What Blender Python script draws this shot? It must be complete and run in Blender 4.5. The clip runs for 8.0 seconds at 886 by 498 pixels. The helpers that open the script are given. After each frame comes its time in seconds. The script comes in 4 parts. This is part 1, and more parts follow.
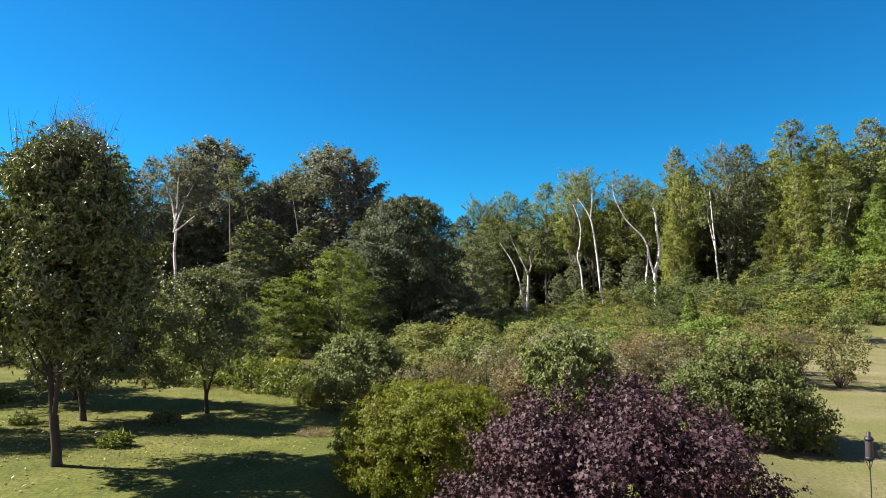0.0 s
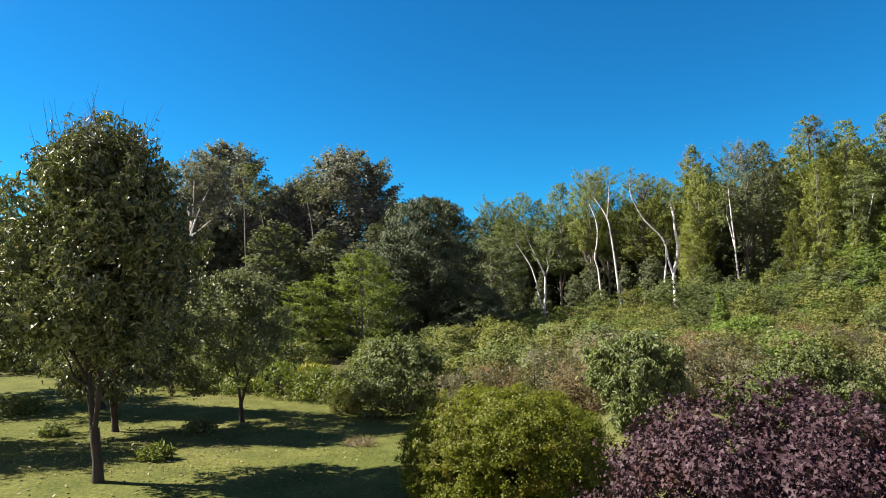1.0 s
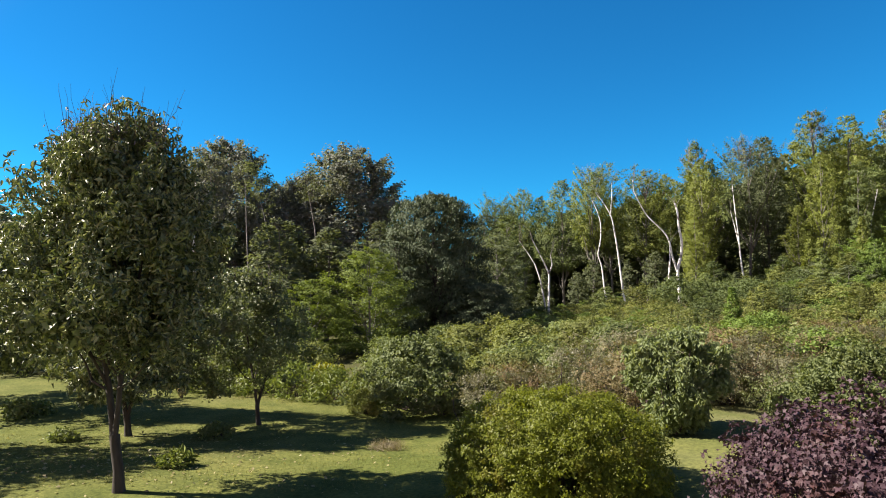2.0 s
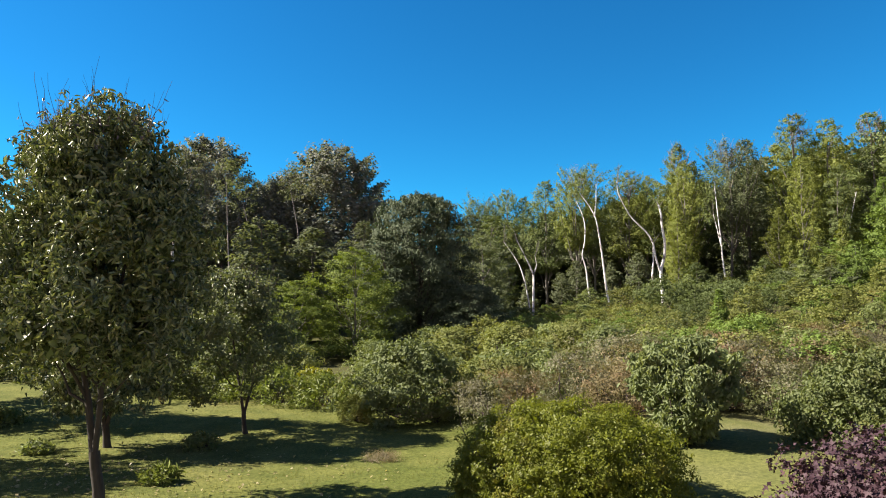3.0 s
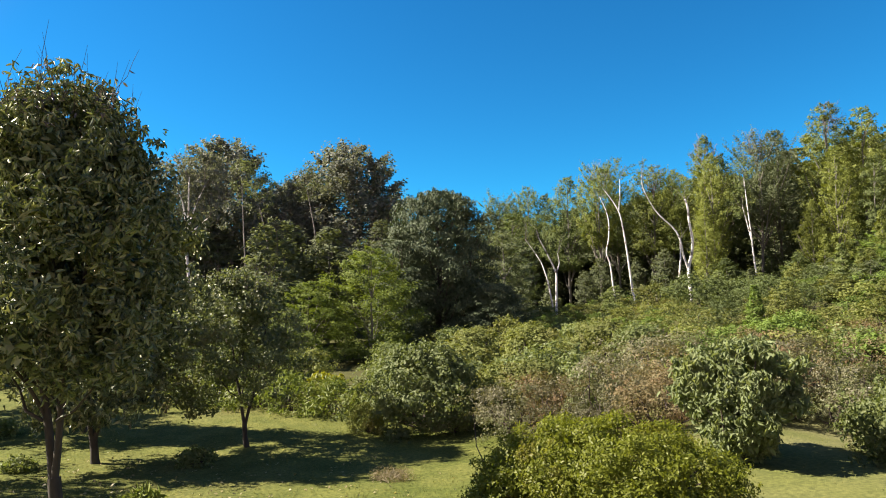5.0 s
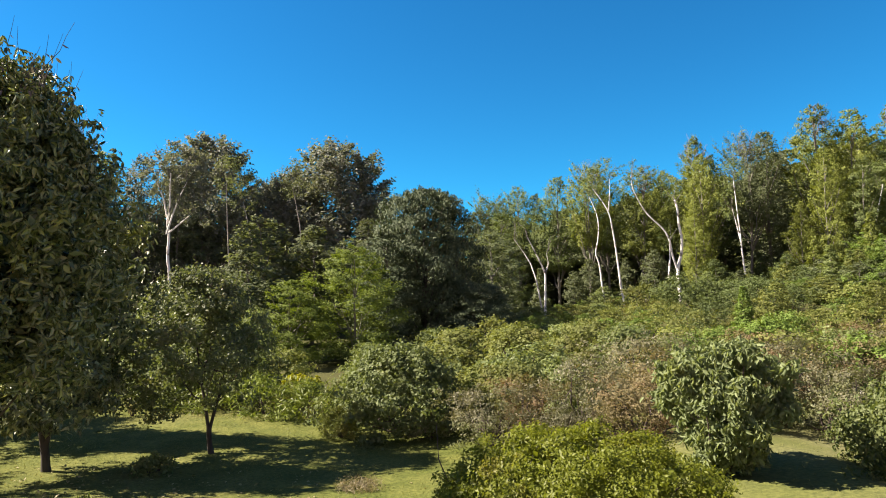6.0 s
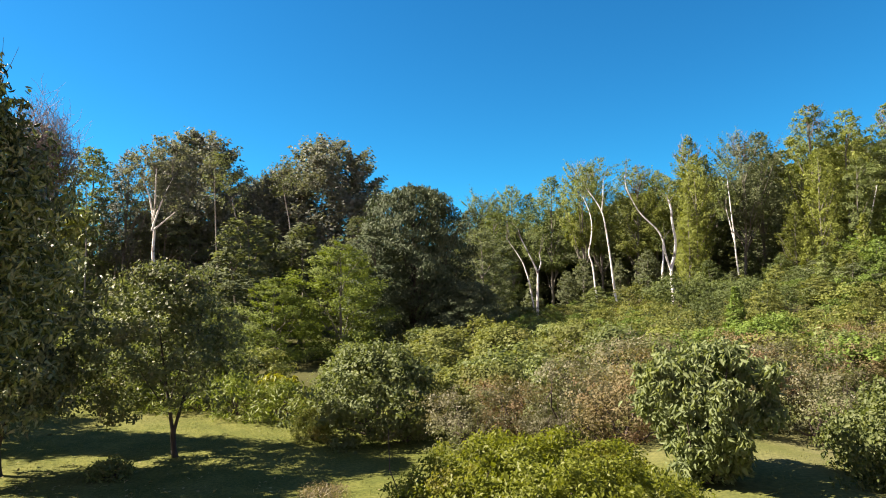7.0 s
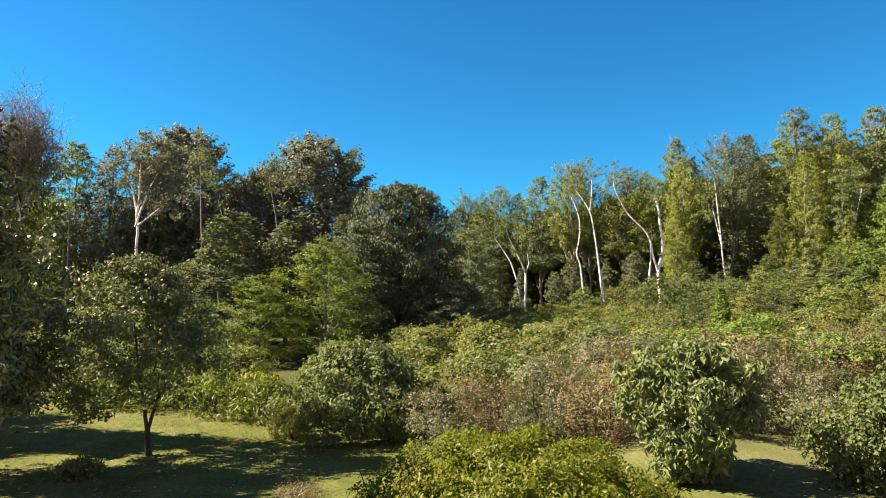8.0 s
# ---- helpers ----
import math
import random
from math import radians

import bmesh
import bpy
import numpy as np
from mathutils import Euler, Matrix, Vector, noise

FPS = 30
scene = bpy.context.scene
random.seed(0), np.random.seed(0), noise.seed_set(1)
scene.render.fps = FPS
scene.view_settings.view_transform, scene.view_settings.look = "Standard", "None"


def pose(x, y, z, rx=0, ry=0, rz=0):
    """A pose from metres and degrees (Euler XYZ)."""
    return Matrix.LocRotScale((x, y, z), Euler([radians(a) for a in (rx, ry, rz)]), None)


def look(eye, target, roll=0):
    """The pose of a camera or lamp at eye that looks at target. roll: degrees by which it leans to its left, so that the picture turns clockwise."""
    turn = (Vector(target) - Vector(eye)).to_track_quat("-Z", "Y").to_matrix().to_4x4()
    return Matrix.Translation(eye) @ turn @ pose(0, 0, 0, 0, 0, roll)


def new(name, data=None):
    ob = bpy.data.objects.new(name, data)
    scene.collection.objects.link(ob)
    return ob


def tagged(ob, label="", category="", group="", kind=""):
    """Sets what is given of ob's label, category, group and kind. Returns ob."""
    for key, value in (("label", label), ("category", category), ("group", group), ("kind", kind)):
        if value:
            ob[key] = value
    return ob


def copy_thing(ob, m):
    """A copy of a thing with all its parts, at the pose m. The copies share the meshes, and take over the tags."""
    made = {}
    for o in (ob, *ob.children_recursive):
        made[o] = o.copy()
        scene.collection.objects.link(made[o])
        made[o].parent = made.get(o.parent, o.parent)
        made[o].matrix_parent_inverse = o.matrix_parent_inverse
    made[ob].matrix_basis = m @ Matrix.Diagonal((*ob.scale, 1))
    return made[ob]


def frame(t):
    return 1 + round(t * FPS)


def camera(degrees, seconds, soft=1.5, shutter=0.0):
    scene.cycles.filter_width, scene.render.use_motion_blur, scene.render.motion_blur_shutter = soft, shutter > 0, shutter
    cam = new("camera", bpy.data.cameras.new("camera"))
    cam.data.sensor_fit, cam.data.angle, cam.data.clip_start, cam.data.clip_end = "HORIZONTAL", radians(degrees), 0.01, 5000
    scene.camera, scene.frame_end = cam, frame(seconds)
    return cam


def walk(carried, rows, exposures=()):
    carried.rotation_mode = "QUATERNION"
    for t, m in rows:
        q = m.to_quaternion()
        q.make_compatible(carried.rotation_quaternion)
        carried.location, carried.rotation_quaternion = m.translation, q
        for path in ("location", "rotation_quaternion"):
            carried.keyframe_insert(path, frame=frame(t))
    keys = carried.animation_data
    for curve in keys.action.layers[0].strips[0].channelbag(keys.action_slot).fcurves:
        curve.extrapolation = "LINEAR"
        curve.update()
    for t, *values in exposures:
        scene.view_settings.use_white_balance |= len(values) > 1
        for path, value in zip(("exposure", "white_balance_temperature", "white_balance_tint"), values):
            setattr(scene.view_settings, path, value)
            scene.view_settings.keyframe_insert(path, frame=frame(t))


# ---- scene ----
cam = camera(71.6, 8.0, soft=1.0)
PATH = [
    (0, (0.016, -0.013, 3.584), (-0.055, 1.98, 3.737), 0.9),
    (0.5, (-0.505, 0.291, 3.532), (-0.551, 2.284, 3.691), 0.6),
    (1, (-1.076, 0.796, 3.494), (-1.167, 2.787, 3.658), 0.2),
    (1.5, (-1.524, 1.144, 3.459), (-1.606, 3.136, 3.62), -0.0),
    (1.7, (-1.657, 1.24, 3.45), (-1.739, 3.232, 3.609), -0.1),
    (2.8, (-2.166, 1.742, 3.569), (-2.202, 3.736, 3.727), 0.1),
    (3, (-2.226, 1.889, 3.573), (-2.243, 3.883, 3.731), 0.0),
    (3.5, (-2.281, 2.275, 3.58), (-2.35, 4.267, 3.74), -0.2),
    (4, (-2.299, 2.648, 3.561), (-2.398, 4.639, 3.72), -0.3),
    (4.2, (-2.302, 2.821, 3.549), (-2.41, 4.812, 3.713), -0.3),
    (5.3, (-2.0, 3.529, 3.543), (-2.066, 5.522, 3.701), -0.8),
    (5.5, (-1.953, 3.694, 3.53), (-2.0, 5.687, 3.691), -0.6),
    (6, (-1.778, 4.021, 3.519), (-1.836, 6.014, 3.679), -0.4),
    (6.5, (-1.537, 4.351, 3.509), (-1.562, 6.344, 3.67), -0.2),
    (7, (-1.354, 4.616, 3.476), (-1.399, 6.609, 3.635), -0.1),
    (7.5, (-1.234, 4.79, 3.437), (-1.327, 6.781, 3.601), 0.1),
    (8, (-1.192, 4.813, 3.412), (-1.203, 6.807, 3.571), 0.3),
]
walk(cam, [(t, look(eye, target, roll)) for t, eye, target, roll in PATH],
     exposures=[(0.0, 1.68, 6640, 12), (1.7, 1.72, 6700, 12), (4.0, 1.81, 6880, 12), (6.0, 1.93, 7150, 12), (8.0, 2.0, 7500, 12)])

# ---- light ----
SUN_ELEVATION, SUN_ROTATION = 39.5, 274.0
world = bpy.data.worlds.new("sky")
scene.world = world
world.use_nodes = True
wn, wl = world.node_tree.nodes, world.node_tree.links
sky = wn.new("ShaderNodeTexSky")
sky.sky_type, sky.sun_disc = "NISHITA", False
sky.sun_elevation, sky.sun_rotation = radians(SUN_ELEVATION), radians(SUN_ROTATION)
sky.air_density, sky.dust_density, sky.ozone_density, sky.altitude = 1.0, 0.0, 2.0, 1500
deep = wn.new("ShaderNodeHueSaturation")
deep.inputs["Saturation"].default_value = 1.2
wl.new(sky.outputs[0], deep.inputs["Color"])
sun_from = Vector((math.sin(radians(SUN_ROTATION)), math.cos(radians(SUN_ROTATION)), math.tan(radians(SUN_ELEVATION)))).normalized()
# the sky is tinted deep blue to the north, and redder towards the sun, opposite it and to the south
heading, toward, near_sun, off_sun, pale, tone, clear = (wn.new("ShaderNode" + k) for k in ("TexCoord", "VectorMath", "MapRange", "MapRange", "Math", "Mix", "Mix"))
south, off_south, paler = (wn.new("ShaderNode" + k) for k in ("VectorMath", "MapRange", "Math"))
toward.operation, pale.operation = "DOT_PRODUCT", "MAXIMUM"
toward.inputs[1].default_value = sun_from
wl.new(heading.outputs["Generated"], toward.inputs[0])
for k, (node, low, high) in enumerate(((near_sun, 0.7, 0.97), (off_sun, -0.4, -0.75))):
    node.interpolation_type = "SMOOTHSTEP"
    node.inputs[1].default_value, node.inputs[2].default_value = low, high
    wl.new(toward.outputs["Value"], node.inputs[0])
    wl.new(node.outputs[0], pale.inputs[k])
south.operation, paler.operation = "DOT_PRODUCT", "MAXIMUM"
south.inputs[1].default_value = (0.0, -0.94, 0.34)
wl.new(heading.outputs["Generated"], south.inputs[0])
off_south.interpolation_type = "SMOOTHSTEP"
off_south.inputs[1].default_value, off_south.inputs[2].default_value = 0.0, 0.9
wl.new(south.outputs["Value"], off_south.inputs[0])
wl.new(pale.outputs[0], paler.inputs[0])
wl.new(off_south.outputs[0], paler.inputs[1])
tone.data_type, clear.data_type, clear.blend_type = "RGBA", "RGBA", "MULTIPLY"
# the second, redder tint is added outside the view to warm the shade
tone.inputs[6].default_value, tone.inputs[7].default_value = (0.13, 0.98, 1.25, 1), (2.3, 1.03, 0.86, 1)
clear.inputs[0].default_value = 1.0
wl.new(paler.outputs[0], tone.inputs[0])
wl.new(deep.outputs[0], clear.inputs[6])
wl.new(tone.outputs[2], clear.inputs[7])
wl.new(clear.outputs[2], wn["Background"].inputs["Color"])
wn["Background"].inputs["Strength"].default_value = 0.0435

sun = new("sun", bpy.data.lights.new("sun", "SUN"))
sun.data.energy, sun.data.angle, sun.data.color = 5.0, radians(0.53), (1.0, 0.915, 0.81)
sun.matrix_world = look(sun_from * 60, (0, 0, 0))


# ---- materials ----
def shader(name):
    m = bpy.data.materials.new(name)
    m.use_nodes = True
    return m, m.node_tree.nodes, m.node_tree.links, m.node_tree.nodes["Principled BSDF"]


def ramp(nodes, stops):
    node = nodes.new("ShaderNodeValToRGB")
    r = node.color_ramp
    while len(r.elements) < len(stops):
        r.elements.new(0.5)
    for e, (at, colour) in zip(r.elements, stops):
        e.position, e.color = at, (*colour, 1)
    return node


def mixed(nodes, links, factor, a, b, blend="MIX"):
    n = nodes.new("ShaderNodeMix")
    n.data_type, n.blend_type = "RGBA", blend
    for socket, value in ((n.inputs[0], factor), (n.inputs[6], a), (n.inputs[7], b)):
        if hasattr(value, "is_output"):
            links.new(value, socket)
        elif isinstance(value, tuple):
            socket.default_value = (*value, 1)
        else:
            socket.default_value = value
    return n.outputs[2]


def leafy(name, dark, mid, light, patch=None, patch_at=0.62, rough=0.45, through_light=0.3, vary=0.25, scale=1.2, gloss=0.2, grain=0.6):
    """Leaves: every leaf has its own tint, with larger patches of another tint, and lets some light through."""
    m, n, l, bsdf = shader(name)
    geo, info, coord = n.new("ShaderNodeNewGeometry"), n.new("ShaderNodeObjectInfo"), n.new("ShaderNodeTexCoord")
    dark, mid, light = ((c[0], c[1], 1.07 * c[2]) for c in (dark, mid, light))
    dark, light = (tuple(b + grain * (a - b) for a, b in zip(end, mid)) for end in (dark, light))
    r = ramp(n, [(0.0, dark), (0.5, mid), (1.0, light)])
    l.new(geo.outputs["Random Per Island"], r.inputs[0])
    colour = r.outputs[0]
    if patch:
        tex = n.new("ShaderNodeTexNoise")
        tex.inputs["Scale"].default_value, tex.inputs["Detail"].default_value = scale, 4
        l.new(coord.outputs["Object"], tex.inputs["Vector"])
        edge = ramp(n, [(patch_at - 0.08, (0, 0, 0)), (patch_at + 0.1, (1, 1, 1))])
        l.new(tex.outputs[0], edge.inputs[0])
        colour = mixed(n, l, edge.outputs[0], colour, patch)
    shift = n.new("ShaderNodeHueSaturation")
    span = n.new("ShaderNodeMapRange")
    span.inputs[3].default_value, span.inputs[4].default_value = 1 - vary, 1 + vary
    l.new(info.outputs["Random"], span.inputs[0])
    l.new(span.outputs[0], shift.inputs["Value"])
    l.new(colour, shift.inputs["Color"])
    l.new(shift.outputs[0], bsdf.inputs["Base Color"])
    bsdf.inputs["Roughness"].default_value = rough
    bsdf.inputs["Specular IOR Level"].default_value = gloss
    lit = n.new("ShaderNodeBsdfTranslucent")
    warm = mixed(n, l, 1.0, shift.outputs[0], (1.3, 1.28, 0.62), "MULTIPLY")
    l.new(warm, lit.inputs[0])
    mix = n.new("ShaderNodeMixShader")
    mix.inputs[0].default_value = through_light
    l.new(bsdf.outputs[0], mix.inputs[1])
    l.new(lit.outputs[0], mix.inputs[2])
    l.new(mix.outputs[0], n["Material Output"].inputs[0])
    return m


def barky(name, dark, light, scale=6.0, bump=0.5, stretch=0.25, marks=None):
    m, n, l, bsdf = shader(name)
    coord, mapping = n.new("ShaderNodeTexCoord"), n.new("ShaderNodeMapping")
    mapping.inputs["Scale"].default_value = (1, 1, stretch)
    l.new(coord.outputs["Object"], mapping.inputs[0])
    tex = n.new("ShaderNodeTexNoise")
    tex.inputs["Scale"].default_value, tex.inputs["Detail"].default_value = scale, 8
    l.new(mapping.outputs[0], tex.inputs["Vector"])
    r = ramp(n, [(0.3, dark), (0.7, light)])
    l.new(tex.outputs[0], r.inputs[0])
    colour = r.outputs[0]
    if marks:
        spot = n.new("ShaderNodeTexNoise")
        spot.inputs["Scale"].default_value, spot.inputs["Detail"].default_value = 1.6, 5
        l.new(coord.outputs["Object"], spot.inputs["Vector"])
        edge = ramp(n, [(0.56, (0, 0, 0)), (0.64, (1, 1, 1))])
        l.new(spot.outputs[0], edge.inputs[0])
        colour = mixed(n, l, edge.outputs[0], colour, marks)
    l.new(colour, bsdf.inputs["Base Color"])
    bsdf.inputs["Roughness"].default_value = 0.9
    b = n.new("ShaderNodeBump")
    b.inputs["Strength"].default_value, b.inputs["Distance"].default_value = bump, 0.02
    l.new(tex.outputs[0], b.inputs["Height"])
    l.new(b.outputs[0], bsdf.inputs["Normal"])
    return m


def turf():
    m, n, l, bsdf = shader("turf")
    coord = n.new("ShaderNodeTexCoord")
    noises = []
    for scale, detail in ((0.16, 4), (1.1, 6), (14.0, 6), (60.0, 3), (0.45, 7)):
        t = n.new("ShaderNodeTexNoise")
        t.inputs["Scale"].default_value, t.inputs["Detail"].default_value = scale, detail
        l.new(coord.outputs["Object"], t.inputs["Vector"])
        noises.append(t.outputs[0])
    big = ramp(n, [(0.35, (0.085, 0.101, 0.027)), (0.55, (0.103, 0.113, 0.035)), (0.72, (0.128, 0.127, 0.050))])
    l.new(noises[0], big.inputs[0])
    mid = ramp(n, [(0.35, (0.74, 0.8, 0.66)), (0.65, (1.16, 1.12, 1.05))])
    l.new(noises[1], mid.inputs[0])
    fine = ramp(n, [(0.35, (0.55, 0.6, 0.5)), (0.65, (1.35, 1.3, 1.2))])
    l.new(noises[2], fine.inputs[0])
    c = mixed(n, l, 1.0, big.outputs[0], mid.outputs[0], "MULTIPLY")
    c = mixed(n, l, 0.7, c, fine.outputs[0], "MULTIPLY")
    # dry, mown lawn towards the feeder side
    split = n.new("ShaderNodeSeparateXYZ")
    l.new(coord.outputs["Object"], split.inputs[0])
    side = n.new("ShaderNodeMapRange")
    side.inputs[1].default_value, side.inputs[2].default_value = 0.0, 8.0
    l.new(split.outputs[0], side.inputs[0])
    streak = ramp(n, [(0.38, (0.120, 0.126, 0.050)), (0.55, (0.152, 0.145, 0.076)), (0.7, (0.190, 0.168, 0.108))])
    l.new(noises[4], streak.inputs[0])
    dry = mixed(n, l, 0.45, streak.outputs[0], mixed(n, l, 1.0, streak.outputs[0], fine.outputs[0], "MULTIPLY"))
    c = mixed(n, l, side.outputs[0], c, dry)
    # rough ground under the meadow and the wood
    east, slant, edge = n.new("ShaderNodeMath"), n.new("ShaderNodeMath"), n.new("ShaderNodeMapRange")
    east.operation, slant.operation = "MAXIMUM", "MULTIPLY_ADD"
    l.new(split.outputs[0], east.inputs[0])
    east.inputs[1].default_value = 8.0
    l.new(east.outputs[0], slant.inputs[0])
    slant.inputs[1].default_value = -0.75
    l.new(split.outputs[1], slant.inputs[2])
    edge.inputs[1].default_value, edge.inputs[2].default_value = 20.5, 23.5
    l.new(slant.outputs[0], edge.inputs[0])
    soil = mixed(n, l, noises[1], (0.035, 0.038, 0.014), (0.085, 0.085, 0.03))
    c = mixed(n, l, edge.outputs[0], c, soil)
    l.new(c, bsdf.inputs["Base Color"])
    bsdf.inputs["Roughness"].default_value = 0.95
    bsdf.inputs["Specular IOR Level"].default_value = 0.1
    b = n.new("ShaderNodeBump")
    b.inputs["Strength"].default_value, b.inputs["Distance"].default_value = 0.5, 0.03
    l.new(noises[2], b.inputs["Height"])
    b2 = n.new("ShaderNodeBump")
    b2.inputs["Strength"].default_value, b2.inputs["Distance"].default_value = 0.6, 0.02
    l.new(noises[3], b2.inputs["Height"])
    l.new(b.outputs[0], b2.inputs["Normal"])
    l.new(b2.outputs[0], bsdf.inputs["Normal"])
    return m


def plain(name, colour, rough, metal=0.0, spread=0.12):
    m, n, l, bsdf = shader(name)
    tex, coord = n.new("ShaderNodeTexNoise"), n.new("ShaderNodeTexCoord")
    tex.inputs["Scale"].default_value, tex.inputs["Detail"].default_value = 18, 6
    l.new(coord.outputs["Object"], tex.inputs["Vector"])
    r = ramp(n, [(0.3, tuple(c * (1 - spread) for c in colour)), (0.7, tuple(c * (1 + spread) for c in colour))])
    l.new(tex.outputs[0], r.inputs[0])
    l.new(r.outputs[0], bsdf.inputs["Base Color"])
    bsdf.inputs["Roughness"].default_value, bsdf.inputs["Metallic"].default_value = rough, metal
    return m


TURF = turf()
CHERRY = leafy("cherry_leaf", (0.060, 0.083, 0.032), (0.128, 0.162, 0.060), (0.225, 0.250, 0.110), (0.215, 0.235, 0.050), 0.68, rough=0.42, through_light=0.13, vary=0.1, scale=1.6, gloss=0.42, grain=1.5)
SHOOT_LEAF = leafy("shoot_leaf", (0.070, 0.064, 0.066), (0.115, 0.104, 0.108), (0.175, 0.160, 0.168), rough=0.45, through_light=0.15, gloss=0.35)
APPLE = leafy("apple_leaf", (0.084, 0.110, 0.048), (0.126, 0.158, 0.068), (0.190, 0.222, 0.104), (0.148, 0.150, 0.078), 0.62, scale=1.5, grain=0.8)
GOLD_SHRUB = leafy("yellow_green_leaf", (0.098, 0.120, 0.015), (0.138, 0.163, 0.021), (0.184, 0.204, 0.031), (0.178, 0.158, 0.034), 0.64, through_light=0.45, vary=0.0, scale=1.8)
PURPLE = leafy("purple_leaf", (0.030, 0.016, 0.020), (0.049, 0.027, 0.032), (0.076, 0.046, 0.051), (0.077, 0.036, 0.032), 0.66, rough=0.55, through_light=0.1, vary=0.0, scale=1.8, gloss=0.2)
BROADLEAF = leafy("broad_leaf", (0.106, 0.138, 0.060), (0.158, 0.196, 0.086), (0.235, 0.272, 0.126), (0.195, 0.220, 0.086), 0.66, rough=0.55, through_light=0.38, vary=0.0, scale=2.0, gloss=0.15)
DARKBUSH = leafy("dark_bush_leaf", (0.092, 0.125, 0.044), (0.134, 0.168, 0.058), (0.195, 0.222, 0.084), (0.200, 0.205, 0.058), 0.68, rough=0.52, through_light=0.36)
AUTUMN = leafy("autumn_leaf", (0.09, 0.105, 0.035), (0.135, 0.14, 0.05), (0.18, 0.165, 0.065), (0.17, 0.105, 0.04), 0.62)
SHRUB_GREEN = leafy("shrub_leaf", (0.080, 0.108, 0.040), (0.118, 0.150, 0.056), (0.172, 0.204, 0.080), (0.152, 0.176, 0.060), 0.62, vary=0.1, rough=0.62)
MEADOW = leafy("meadow_leaf", (0.104, 0.126, 0.032), (0.146, 0.168, 0.042), (0.195, 0.214, 0.062), (0.180, 0.165, 0.056), 0.58, vary=0.3, rough=0.65)
RUSSET = leafy("russet_leaf", (0.110, 0.092, 0.042), (0.152, 0.128, 0.058), (0.195, 0.162, 0.080), (0.180, 0.112, 0.064), 0.54, vary=0.25, rough=0.6)
GREYBRUSH = leafy("grey_brush", (0.120, 0.116, 0.062), (0.152, 0.146, 0.082), (0.185, 0.178, 0.108), (0.118, 0.140, 0.050), 0.54)
GREEN_FOREST = leafy("forest_leaf", (0.083, 0.117, 0.040), (0.120, 0.155, 0.050), (0.175, 0.210, 0.078), (0.167, 0.185, 0.059), 0.6, vary=0.3, scale=0.35, rough=0.65)
DARK_FOREST = leafy("dark_forest_leaf", (0.080, 0.102, 0.050), (0.114, 0.138, 0.066), (0.160, 0.184, 0.094), vary=0.3, rough=0.65)
YELLOW_FOREST = leafy("yellowing_leaf", (0.107, 0.133, 0.030), (0.148, 0.177, 0.038), (0.205, 0.220, 0.059), (0.191, 0.181, 0.048), 0.6, vary=0.2, scale=0.35, rough=0.65, grain=0.4)
POPLAR = leafy("poplar_leaf", (0.102, 0.116, 0.086), (0.140, 0.155, 0.119), (0.194, 0.211, 0.168), vary=0.15, scale=0.35, rough=0.65)
LOCUST = leafy("locust_leaf", (0.092, 0.134, 0.024), (0.151, 0.205, 0.036), (0.216, 0.266, 0.055), vary=0.15, rough=0.65)
SPRUCE = leafy("spruce_needle", (0.052, 0.074, 0.036), (0.074, 0.102, 0.048), (0.102, 0.134, 0.068), (0.090, 0.108, 0.050), 0.6, vary=0.1, through_light=0.1, scale=3.0, rough=0.65)
BRIGHT = leafy("bright_leaf", (0.076, 0.120, 0.023), (0.110, 0.168, 0.032), (0.156, 0.218, 0.049), (0.148, 0.178, 0.041), 0.6, vary=0.25, rough=0.65)
# blue-green leaf, its colour darkened to paint in shade below the wood
SHADED_SHRUB = leafy("shaded_shrub_leaf", (0.058, 0.082, 0.028), (0.084, 0.112, 0.038), (0.120, 0.150, 0.054), (0.108, 0.128, 0.040), 0.62, vary=0.2, rough=0.65)
FLOWER = leafy("goldenrod_flower", (0.220, 0.230, 0.015), (0.300, 0.305, 0.020), (0.380, 0.370, 0.040))
FERN = leafy("fern_leaf", (0.083, 0.122, 0.024), (0.121, 0.156, 0.031), (0.159, 0.185, 0.049), (0.150, 0.103, 0.043), 0.66, scale=1.0)
WEED = leafy("weed_leaf", (0.092, 0.130, 0.026), (0.147, 0.185, 0.046), (0.222, 0.240, 0.083))
BLADE = leafy("grass_blade", (0.092, 0.114, 0.028), (0.135, 0.147, 0.042), (0.185, 0.172, 0.078))
STRAW = leafy("dry_grass", (0.115, 0.098, 0.055), (0.165, 0.140, 0.080), (0.225, 0.190, 0.112))
LITTER = leafy("fallen_leaf", (0.170, 0.140, 0.070), (0.290, 0.250, 0.120), (0.400, 0.350, 0.190))
BARK = barky("bark", (0.024, 0.019, 0.015), (0.060, 0.051, 0.040), 14)
TWIG = barky("twig_bark", (0.033, 0.022, 0.022), (0.081, 0.059, 0.056), 20)
PINK_TWIG = barky("pink_twig_bark", (0.17, 0.125, 0.12), (0.26, 0.2, 0.195), 20)
BIRCH = barky("birch_bark", (0.66, 0.64, 0.61), (0.88, 0.87, 0.85), 3, 0.2, 1.0, marks=(0.2, 0.18, 0.16))
GREYBARK = barky("grey_bark", (0.096, 0.089, 0.074), (0.222, 0.207, 0.185), 5)
PALEBARK = barky("pale_bark", (0.17, 0.155, 0.14), (0.34, 0.32, 0.29), 4)
DARK_METAL = plain("dark_metal", (0.035, 0.035, 0.045), 0.5, 0.6)
SEED = plain("feeder_tube", (0.04, 0.034, 0.04), 0.45)
# pale field stone
STONE = plain("pale_stone", (0.52, 0.5, 0.48), 0.9, 0.0, 0.3)


